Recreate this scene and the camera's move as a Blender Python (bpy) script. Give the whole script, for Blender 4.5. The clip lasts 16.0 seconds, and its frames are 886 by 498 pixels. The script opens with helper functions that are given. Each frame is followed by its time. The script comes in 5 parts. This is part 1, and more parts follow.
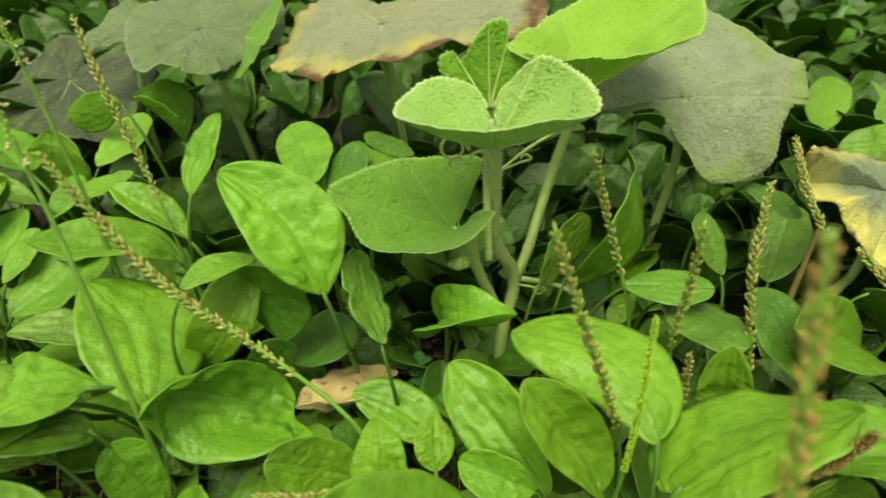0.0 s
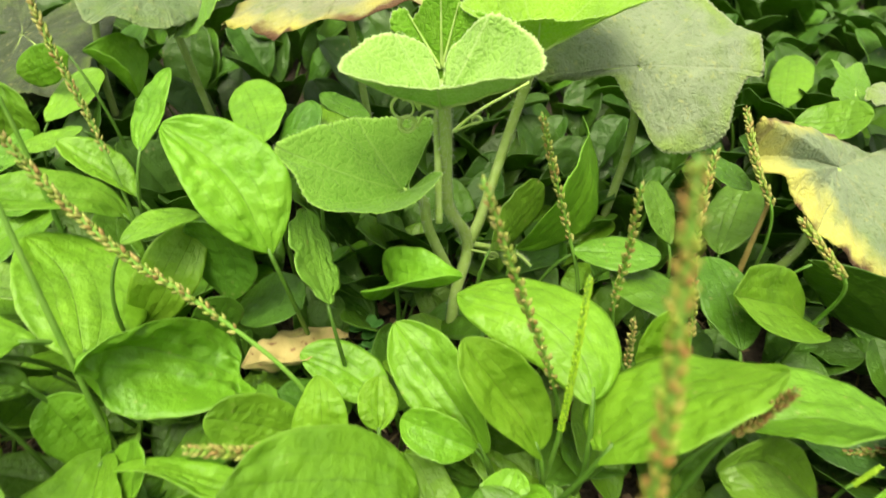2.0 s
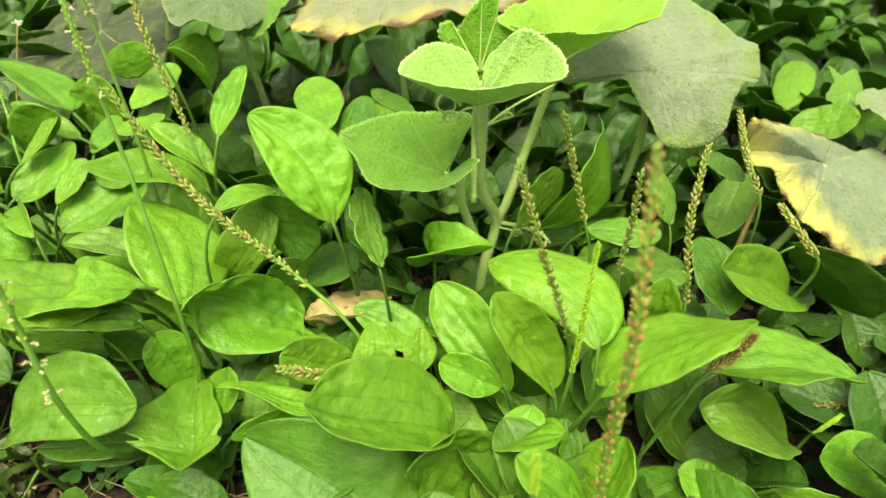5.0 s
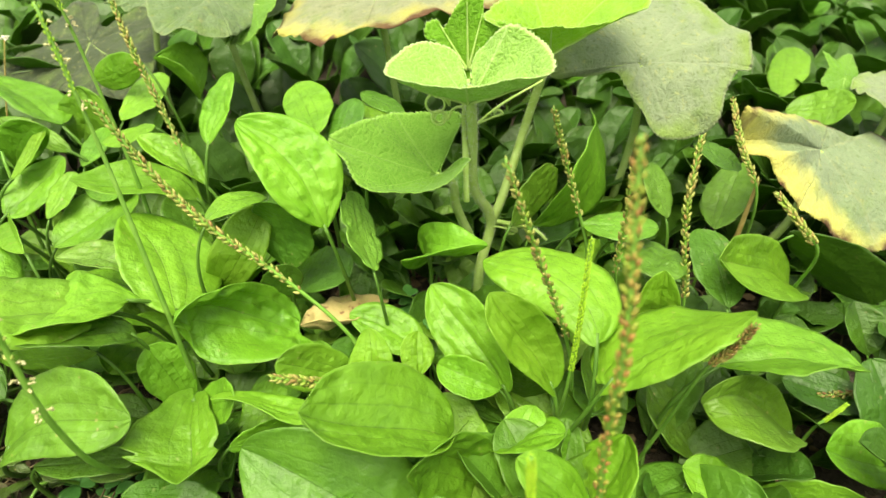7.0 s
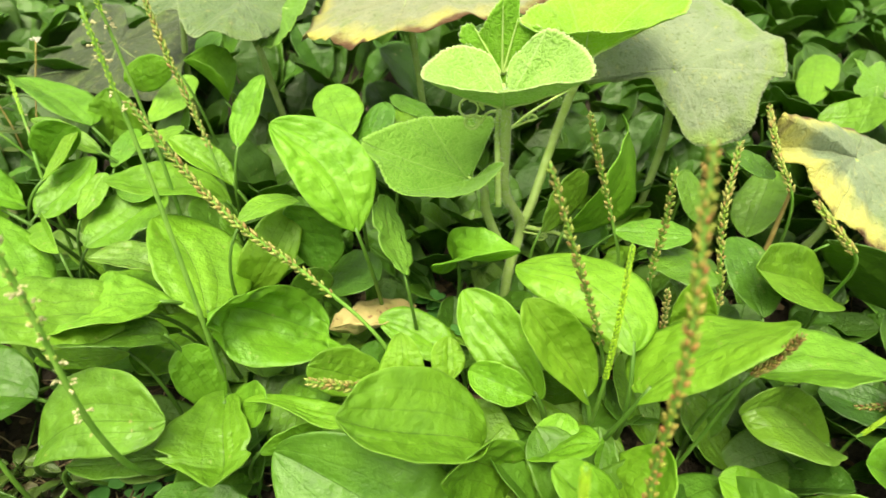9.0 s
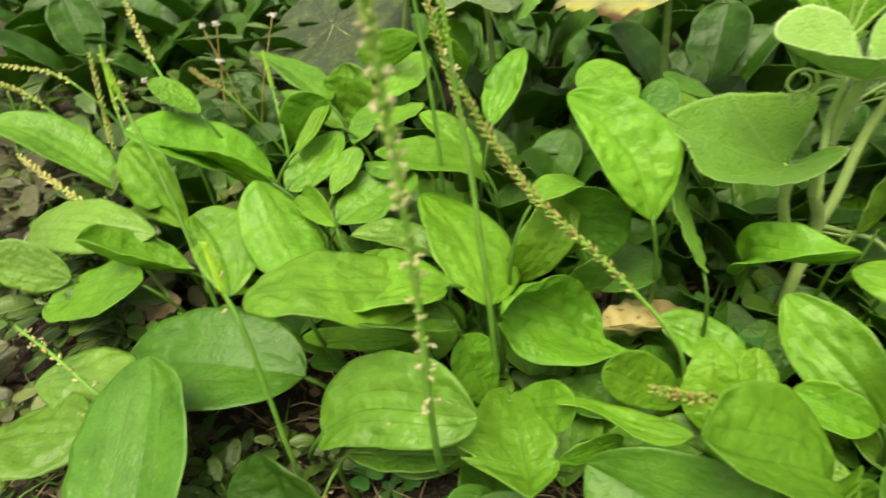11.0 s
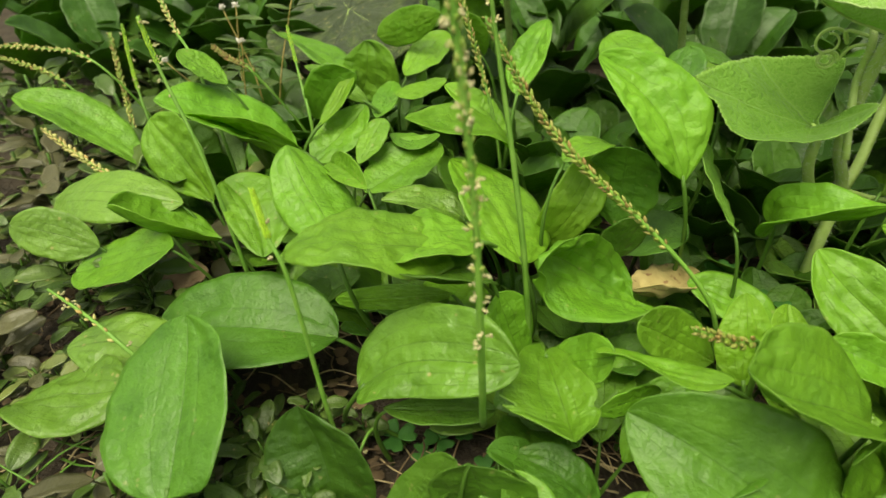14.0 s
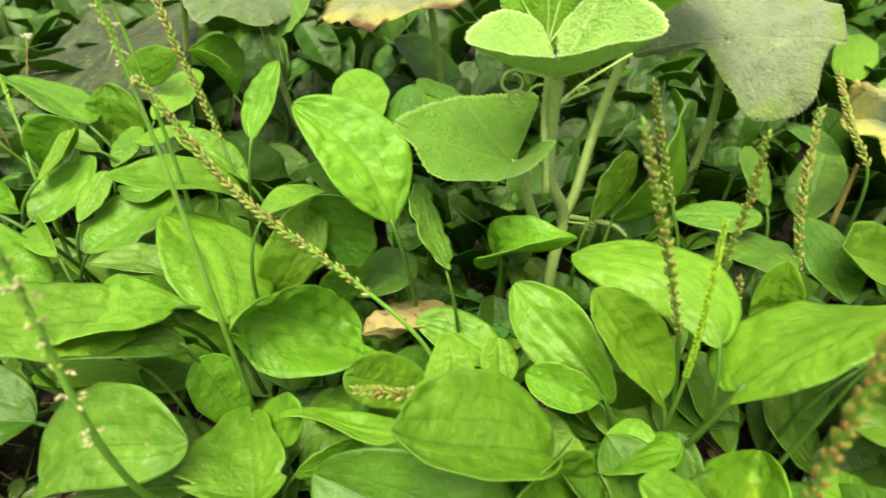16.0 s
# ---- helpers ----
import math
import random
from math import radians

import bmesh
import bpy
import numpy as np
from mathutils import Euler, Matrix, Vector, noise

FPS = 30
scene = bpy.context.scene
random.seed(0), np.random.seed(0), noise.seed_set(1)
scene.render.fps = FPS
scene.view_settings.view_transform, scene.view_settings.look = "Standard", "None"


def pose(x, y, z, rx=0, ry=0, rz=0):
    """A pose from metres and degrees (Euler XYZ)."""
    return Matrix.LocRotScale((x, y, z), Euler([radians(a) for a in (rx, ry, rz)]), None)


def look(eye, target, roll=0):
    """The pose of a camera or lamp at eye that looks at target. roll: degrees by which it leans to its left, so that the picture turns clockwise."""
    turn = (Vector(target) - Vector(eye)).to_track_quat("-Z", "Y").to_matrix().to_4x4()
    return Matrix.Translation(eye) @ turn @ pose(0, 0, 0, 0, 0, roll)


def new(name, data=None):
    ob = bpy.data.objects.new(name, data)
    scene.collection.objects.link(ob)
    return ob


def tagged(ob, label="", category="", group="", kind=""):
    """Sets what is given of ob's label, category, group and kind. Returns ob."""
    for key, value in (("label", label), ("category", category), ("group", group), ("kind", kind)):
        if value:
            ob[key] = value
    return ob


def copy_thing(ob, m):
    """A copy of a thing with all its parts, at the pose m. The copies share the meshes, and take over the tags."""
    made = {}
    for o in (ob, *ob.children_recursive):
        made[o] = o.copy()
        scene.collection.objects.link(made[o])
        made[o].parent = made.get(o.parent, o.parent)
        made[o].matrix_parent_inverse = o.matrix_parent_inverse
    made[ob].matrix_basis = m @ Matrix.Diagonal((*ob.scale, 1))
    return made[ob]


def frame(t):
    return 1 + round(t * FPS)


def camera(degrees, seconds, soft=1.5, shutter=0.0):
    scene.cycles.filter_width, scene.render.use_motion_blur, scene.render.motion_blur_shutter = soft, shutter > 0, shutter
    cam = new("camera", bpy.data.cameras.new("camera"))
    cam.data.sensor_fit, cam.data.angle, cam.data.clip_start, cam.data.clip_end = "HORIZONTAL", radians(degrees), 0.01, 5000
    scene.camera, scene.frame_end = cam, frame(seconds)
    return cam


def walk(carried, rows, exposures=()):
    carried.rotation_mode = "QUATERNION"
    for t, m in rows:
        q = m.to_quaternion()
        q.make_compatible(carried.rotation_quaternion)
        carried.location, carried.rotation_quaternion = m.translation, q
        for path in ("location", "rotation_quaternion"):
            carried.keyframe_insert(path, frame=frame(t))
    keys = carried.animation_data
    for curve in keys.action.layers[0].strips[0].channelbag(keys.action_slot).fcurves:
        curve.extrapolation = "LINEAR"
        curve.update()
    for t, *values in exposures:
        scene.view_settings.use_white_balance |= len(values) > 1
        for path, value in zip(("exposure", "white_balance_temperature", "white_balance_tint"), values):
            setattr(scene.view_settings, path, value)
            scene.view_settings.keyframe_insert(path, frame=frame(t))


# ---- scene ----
cam = camera(71.26, 16.0, soft=1.5, shutter=0.4)
PATH = [
    (0.0, (-0.0001, -0.0001, 0.3720), (-0.0001, 0.8191, -0.2016), -0.00),
    (0.5, (0.0176, 0.0069, 0.3693), (0.0426, 0.8283, -0.2005), 0.18),
    (1.0, (0.0186, 0.0079, 0.3665), (0.0451, 0.8288, -0.2040), 0.39),
    (1.5, (0.0198, 0.0075, 0.3619), (0.0523, 0.8246, -0.2135), 1.25),
    (2.0, (0.0183, -0.0046, 0.3641), (0.0514, 0.7930, -0.2382), 2.66),
    (2.5, (0.0097, -0.0516, 0.3826), (0.0652, 0.7194, -0.2518), 6.66),
    (3.0, (-0.0071, -0.0703, 0.3874), (0.0251, 0.7050, -0.2432), 7.19),
    (3.5, (-0.0030, -0.0660, 0.3879), (0.0106, 0.7089, -0.2440), 4.84),
    (4.0, (0.0022, -0.0686, 0.3936), (0.0117, 0.7203, -0.2208), 3.87),
    (6.5, (0.0070, -0.0660, 0.3947), (0.0086, 0.7261, -0.2157), 1.24),
    (7.0, (0.0105, -0.0640, 0.3925), (0.0128, 0.7272, -0.2190), 0.74),
    (7.5, (0.0112, -0.0636, 0.3914), (0.0153, 0.7259, -0.2225), 0.81),
    (8.0, (0.0126, -0.0630, 0.3914), (0.0174, 0.7263, -0.2226), 0.29),
    (10.3, (-0.0657, -0.0556, 0.3831), (-0.1342, 0.7469, -0.2096), -0.34),
    (10.5, (-0.0788, -0.0476, 0.3792), (-0.1675, 0.7522, -0.2145), -1.60),
    (11.0, (-0.1268, -0.0442, 0.3598), (-0.2990, 0.7347, -0.2433), -2.87),
    (11.5, (-0.1533, -0.0647, 0.3416), (-0.3298, 0.7090, -0.2669), -1.71),
    (12.0, (-0.1494, -0.0560, 0.3242), (-0.3042, 0.7041, -0.3069), -0.42),
    (12.5, (-0.1419, -0.0501, 0.3206), (-0.2892, 0.7135, -0.3081), 0.03),
    (13.0, (-0.1507, -0.0589, 0.3346), (-0.3070, 0.7265, -0.2644), -0.88),
    (13.5, (-0.1547, -0.0679, 0.3398), (-0.3274, 0.7204, -0.2507), -2.45),
    (14.0, (-0.1459, -0.0676, 0.3394), (-0.3130, 0.7199, -0.2539), -2.76),
    (14.5, (-0.1357, -0.0592, 0.3379), (-0.2818, 0.7343, -0.2528), -2.18),
    (15.0, (-0.0920, -0.0352, 0.3468), (-0.1780, 0.7724, -0.2366), -1.45),
    (15.5, (-0.0610, -0.0305, 0.3553), (-0.0979, 0.7891, -0.2166), -0.74),
    (16.0, (-0.0366, -0.0366, 0.3519), (-0.0401, 0.7748, -0.2326), -0.62),
]
cam.data.dof.use_dof, cam.data.dof.focus_distance, cam.data.dof.aperture_fstop = True, 0.40, 9.0
EXPOSURES = [(0.0, 0.43), (1.5, 0.97), (3.5, 0.97), (8.0, 1.17), (10.5, 0.86), (12.0, 0.39), (13.5, 0.45), (14.5, 0.35), (15.0, 0.14), (15.5, 0.43), (16.0, 0.93)]
walk(cam, [(t, look(e, a, r)) for t, e, a, r in PATH], [(t, e, 8000, -3.5) for t, e in EXPOSURES])

# ---- light ----
world = bpy.data.worlds.new("overcast_sky")
scene.world = world
world.use_nodes = True
wt = world.node_tree
sky = wt.nodes.new("ShaderNodeTexSky")
sky.sky_type, sky.sun_disc = "NISHITA", False
sky.sun_elevation, sky.sun_rotation = radians(71), radians(197)
sky.air_density, sky.dust_density, sky.ozone_density = 1.0, 4.0, 1.0
cloud = wt.nodes.new("ShaderNodeHueSaturation")
cloud.inputs["Saturation"].default_value = 0.3
wt.links.new(sky.outputs[0], cloud.inputs["Color"])
wt.links.new(cloud.outputs[0], wt.nodes["Background"].inputs[0])
wt.nodes["Background"].inputs[1].default_value = 0.15
sun = new("sun", bpy.data.lights.new("sun", "SUN"))
sun.data.energy, sun.data.angle, sun.data.color = 2.7, radians(38), (1.0, 0.96, 0.86)
sun.matrix_world = look((-0.12, -0.38, 1.2), (0, 0.0, 0))


# ---- materials ----
class Nodes:
    """A short way to write a node material."""

    def __init__(self, name):
        self.mat = bpy.data.materials.new(name)
        self.mat.use_nodes = True
        self.t = self.mat.node_tree
        self.bsdf = self.t.nodes["Principled BSDF"]

    def add(self, kind, **values):
        n = self.t.nodes.new("ShaderNode" + kind)
        for k, v in values.items():
            if k in n.inputs:
                n.inputs[k].default_value = v
        return n

    def link(self, a, b):
        self.t.links.new(a, b)

    def math(self, op, a, b=0.0):
        n = self.t.nodes.new("ShaderNodeMath")
        n.operation = op
        for i, v in enumerate((a, b)):
            if isinstance(v, (int, float)):
                n.inputs[i].default_value = v
            else:
                self.link(v, n.inputs[i])
        return n.outputs[0]

    def mix(self, fac, a, b, how="MIX"):
        n = self.t.nodes.new("ShaderNodeMix")
        n.data_type, n.blend_type = "RGBA", how
        for i, v in ((0, fac), (6, a), (7, b)):
            if isinstance(v, (int, float)):
                n.inputs[i].default_value = v
            elif isinstance(v, tuple):
                n.inputs[i].default_value = (*v, 1)
            else:
                self.link(v, n.inputs[i])
        return n.outputs[2]

    def ramp(self, v, lo, hi):
        n = self.t.nodes.new("ShaderNodeMapRange")
        n.inputs[1].default_value, n.inputs[2].default_value = lo, hi
        self.link(v, n.inputs[0])
        return n.outputs[0]

    def noise(self, scale, detail=3.0, where=None):
        n = self.add("TexNoise", Scale=scale, Detail=detail)
        self.link(where if where else self.add("TexCoord").outputs["Object"], n.inputs["Vector"])
        return n.outputs[0]

    def bump(self, height, strength, distance):
        n = self.add("Bump", Strength=strength, Distance=distance)
        self.link(height, n.inputs["Height"])
        self.link(n.outputs[0], self.bsdf.inputs["Normal"])
        return n.outputs[0]

    def translucent(self, colour, share, normal=None):
        tr = self.add("BsdfTranslucent")
        self.link(colour, tr.inputs[0])
        if normal:
            self.link(normal, tr.inputs["Normal"])
        m = self.add("MixShader")
        m.inputs[0].default_value = share
        self.link(self.bsdf.outputs[0], m.inputs[1])
        self.link(tr.outputs[0], m.inputs[2])
        self.link(m.outputs[0], self.t.nodes["Material Output"].inputs[0])


def leaf_material(name, deep, fresh, vein, gloss=0.42, spots=0.25, see=0.2, rib_shade=0.85, relief=1.0):
    """A plantain blade: five arching veins with groove shadow in their colour, puckers between them, small dry spots.
    """
    n = Nodes(name)
    uv = n.add("UVMap")
    sep = n.add("SeparateXYZ")
    n.link(uv.outputs[0], sep.inputs[0])
    u, v = sep.outputs[0], sep.outputs[1]
    across = n.math("ABSOLUTE", n.math("SUBTRACT", v, 0.5))            # 0 at the midrib, 0.5 at the rim
    lines = None
    for at, wide, strong in ((0.0, 0.010, 1.0), (0.16, 0.013, 0.55), (0.32, 0.013, 0.38)):
        d = n.math("ABSOLUTE", n.math("SUBTRACT", across, at))
        one = n.math("MULTIPLY", n.ramp(d, wide, 0.0), strong)
        lines = one if lines is None else n.math("MAXIMUM", lines, one)
    rnd = n.add("ObjectInfo").outputs["Random"]
    shift = n.add("CombineXYZ")
    n.link(n.math("MULTIPLY", rnd, 37.0), shift.inputs[0])
    place = n.add("VectorMath")
    n.link(n.add("TexCoord").outputs["Object"], place.inputs[0])
    n.link(shift.outputs[0], place.inputs[1])
    where = place.outputs[0]
    broad = n.noise(34.0, 3.0, where)
    fine = n.noise(420.0, 4.0, where)
    cell = n.add("CombineXYZ")
    n.link(n.math("ADD", n.math("MULTIPLY", u, 13.0), n.math("MULTIPLY", rnd, 37.0)), cell.inputs[0])
    n.link(n.math("MULTIPLY", v, 5.5), cell.inputs[1])
    n.link(n.math("MULTIPLY", rnd, 11.0), cell.inputs[2])
    between = n.math("POWER", n.math("ABSOLUTE", n.math("SINE", n.math("MULTIPLY", across, math.pi / 0.17))), 1.0)
    pucker = n.math("ADD", n.math("MULTIPLY", n.noise(1.0, 1.2, cell.outputs[0]), n.math("ADD", 0.92, n.math("MULTIPLY", between, 0.08))), n.math("MULTIPLY", between, 0.015))
    ends = n.ramp(n.math("MINIMUM", u, n.math("SUBTRACT", 1.0, u)), 0.0, 0.2)
    pucker = n.math("MULTIPLY", pucker, ends)
    small = n.noise(210.0, 3.0, where)
    tone = n.mix(n.ramp(broad, 0.3, 0.7), deep, fresh)
    tone = n.mix(n.math("MULTIPLY", n.ramp(fine, 0.4, 0.75), 0.16), tone, tuple(c * 0.55 for c in deep))
    # Shadow of the vein grooves, darkened into the colour along each line
    tone = n.mix(n.math("MULTIPLY", lines, rib_shade), tone, tuple(c * 0.45 for c in deep))
    tone = n.mix(n.math("MULTIPLY", n.ramp(across, 0.485, 0.5), 0.45), tone, vein)
    tone = n.mix(n.math("MULTIPLY", n.ramp(small, 0.38, 0.66), 0.30), tone, tuple(min(0.8, 1.35 * c + 0.008) for c in fresh))
    hsv = n.add("HueSaturation")
    n.link(n.math("ADD", 0.492, n.math("MULTIPLY", rnd, 0.014)), hsv.inputs["Hue"])
    n.link(n.math("ADD", 0.86, n.math("MULTIPLY", n.math("FRACT", n.math("MULTIPLY", rnd, 7.31)), 0.30)), hsv.inputs["Value"])
    n.link(tone, hsv.inputs["Color"])
    dots = n.add("TexVoronoi", Scale=170.0)
    n.link(where, dots.inputs["Vector"])
    pick = n.math("GREATER_THAN", n.noise(60.0, 1.0, where), 0.62)
    dry = n.math("MULTIPLY", n.math("MULTIPLY", n.ramp(dots.outputs["Distance"], 0.24, 0.14), pick), spots)
    col = n.mix(dry, hsv.outputs[0], (0.45, 0.36, 0.16))
    n.link(col, n.bsdf.inputs["Base Color"])
    n.link(n.ramp(fine, -1.5 + gloss, 2.0 + gloss), n.bsdf.inputs["Roughness"])
    n.bsdf.inputs["Specular IOR Level"].default_value = 0.45
    h = n.math("SUBTRACT", n.math("ADD", n.math("ADD", n.math("MULTIPLY", pucker, 0.52), n.math("MULTIPLY", small, 0.30)), n.math("MULTIPLY", fine, 0.13)), n.math("MULTIPLY", lines, 0.08))
    nor = n.bump(h, 0.85, 0.0030 * relief)
    n.translucent(n.mix(0.5, col, (0.30, 0.58, 0.015)), see, nor)
    return n.mat


LEAF = {
    "green": leaf_material("plantain_green", (0.094, 0.235, 0.016), (0.158, 0.350, 0.026), (0.25, 0.44, 0.08), see=0.28),
    "young": leaf_material("plantain_young", (0.150, 0.345, 0.022), (0.220, 0.440, 0.040), (0.32, 0.56, 0.10), spots=0.1, see=0.46),
    "dull": leaf_material("plantain_dull", (0.095, 0.21, 0.027), (0.15, 0.30, 0.038), (0.24, 0.37, 0.09), gloss=0.6, spots=0.5),
    "deep": leaf_material("plantain_deep", (0.076, 0.176, 0.016), (0.114, 0.248, 0.024), (0.20, 0.34, 0.08), gloss=0.62, spots=0.5, see=0.24),
    # shade: plantain green darkened in colour to stand for shadow under other leaves
    "shade": leaf_material("plantain_shade_tint", (0.026, 0.080, 0.006), (0.046, 0.125, 0.010), (0.10, 0.20, 0.04), rib_shade=0.5, see=0.28),
    # dark: deeper green leaves; also puts shade into the colour of low, rear ones
    "dark": leaf_material("plantain_dark_and_shaded", (0.048, 0.138, 0.012), (0.085, 0.212, 0.019), (0.14, 0.27, 0.05), rib_shade=0.5, see=0.28),
}


def plain_material(name, a, b, scale, rough=0.6, bump=0.3, deep=0.001, see=0.0, detail=4.0):
    n = Nodes(name)
    x = n.noise(scale, detail)
    rnd = n.add("ObjectInfo").outputs["Random"]
    col = n.mix(n.ramp(x, 0.3, 0.7), a, b)
    hsv = n.add("HueSaturation")
    n.link(n.math("ADD", 0.85, n.math("MULTIPLY", rnd, 0.3)), hsv.inputs["Value"])
    n.link(col, hsv.inputs["Color"])
    n.link(hsv.outputs[0], n.bsdf.inputs["Base Color"])
    n.bsdf.inputs["Roughness"].default_value = rough
    nor = n.bump(n.noise(scale * 4, 4.0), bump, deep)
    if see:
        n.translucent(hsv.outputs[0], see, nor)
    return n.mat


STALK = plain_material("flower_stalk", (0.11, 0.27, 0.03), (0.19, 0.37, 0.06), 90, 0.5, 0.3, 0.0008, 0.15)
PETIOLE = plain_material("petiole", (0.06, 0.15, 0.015), (0.10, 0.22, 0.03), 70, 0.5, 0.3, 0.0008, 0.15)
VINE = plain_material("vine_stem", (0.33, 0.50, 0.10), (0.44, 0.60, 0.20), 120, 0.6, 0.4, 0.0008, 0.15)
HAIR = plain_material("vine_hair", (0.55, 0.62, 0.45), (0.7, 0.75, 0.6), 50, 0.7, 0.0, 0.0005, 0.3)
BROWN_STALK = plain_material("dry_stalk", (0.34, 0.25, 0.07), (0.46, 0.36, 0.12), 90, 0.7, 0.3, 0.0008)
FLOWER = plain_material("tiny_flower", (0.52, 0.48, 0.24), (0.68, 0.64, 0.40), 200, 0.7, 0.0, 0.0005, 0.3)
LITTER = plain_material("dry_leaf", (0.09, 0.058, 0.030), (0.20, 0.14, 0.075), 60, 0.8, 0.5, 0.002)
STRAW = plain_material("straw", (0.38, 0.29, 0.15), (0.52, 0.42, 0.25), 60, 0.7, 0.3, 0.0008)
CLOVER = plain_material("clover_leaf", (0.05, 0.19, 0.03), (0.09, 0.27, 0.05), 90, 0.6, 0.3, 0.0008, 0.3)
WEED = leaf_material("weed_leaf", (0.045, 0.090, 0.016), (0.090, 0.155, 0.028), (0.15, 0.20, 0.07), gloss=0.8, spots=0.9, see=0.25, relief=0.35)
WEED_PURPLE = leaf_material("purplish_weed_leaf", (0.060, 0.062, 0.028), (0.105, 0.100, 0.048), (0.15, 0.16, 0.08), gloss=0.8, spots=0.9, see=0.2, relief=0.35)
WEED_PALE = leaf_material("pale_weed_leaf", (0.10, 0.135, 0.038), (0.17, 0.205, 0.062), (0.2, 0.25, 0.1), gloss=0.8, spots=1.0, see=0.25, relief=0.35)
FLOWER_WHITE = plain_material("white_flower", (0.62, 0.58, 0.52), (0.78, 0.75, 0.68), 200, 0.7, 0.0, 0.0005, 0.3)
GRASS = plain_material("grass_blade", (0.10, 0.25, 0.03), (0.17, 0.36, 0.05), 50, 0.5, 0.2, 0.0006, 0.3)


def seed_material(name, a, b, c):
    """Seed capsules: each one its own mix of green, straw and red-brown."""
    n = Nodes(name)
    r = n.add("NewGeometry").outputs["Random Per Island"]
    two = n.mix(n.ramp(r, 0.15, 0.55), a, b)
    col = n.mix(n.ramp(r, 0.6, 1.0), two, c)
    col = n.mix(n.math("MULTIPLY", n.ramp(n.noise(600.0), 0.35, 0.7), 0.4), col, tuple(x * 0.5 for x in c))
    n.link(col, n.bsdf.inputs["Base Color"])
    n.bsdf.inputs["Roughness"].default_value = 0.55
    n.bump(n.noise(900.0), 0.4, 0.0006)
    return n.mat


SEEDS = {
    "ripe": seed_material("ripe_seeds", (0.19, 0.29, 0.035), (0.35, 0.35, 0.10), (0.28, 0.18, 0.055)),
    "brown": seed_material("brown_seeds", (0.17, 0.19, 0.035), (0.24, 0.19, 0.05), (0.18, 0.085, 0.028)),
    "green": seed_material("green_seeds", (0.26, 0.48, 0.02), (0.32, 0.55, 0.03), (0.36, 0.54, 0.05)),
    "red": seed_material("red_brown_seeds", (0.22, 0.30, 0.035), (0.34, 0.26, 0.06), (0.31, 0.14, 0.045)),
    "bud": seed_material("budding_seeds", (0.22, 0.36, 0.05), (0.30, 0.42, 0.08), (0.42, 0.42, 0.14)),
    "straw": seed_material("straw_seeds", (0.36, 0.38, 0.12), (0.48, 0.43, 0.16), (0.42, 0.28, 0.09)),
}


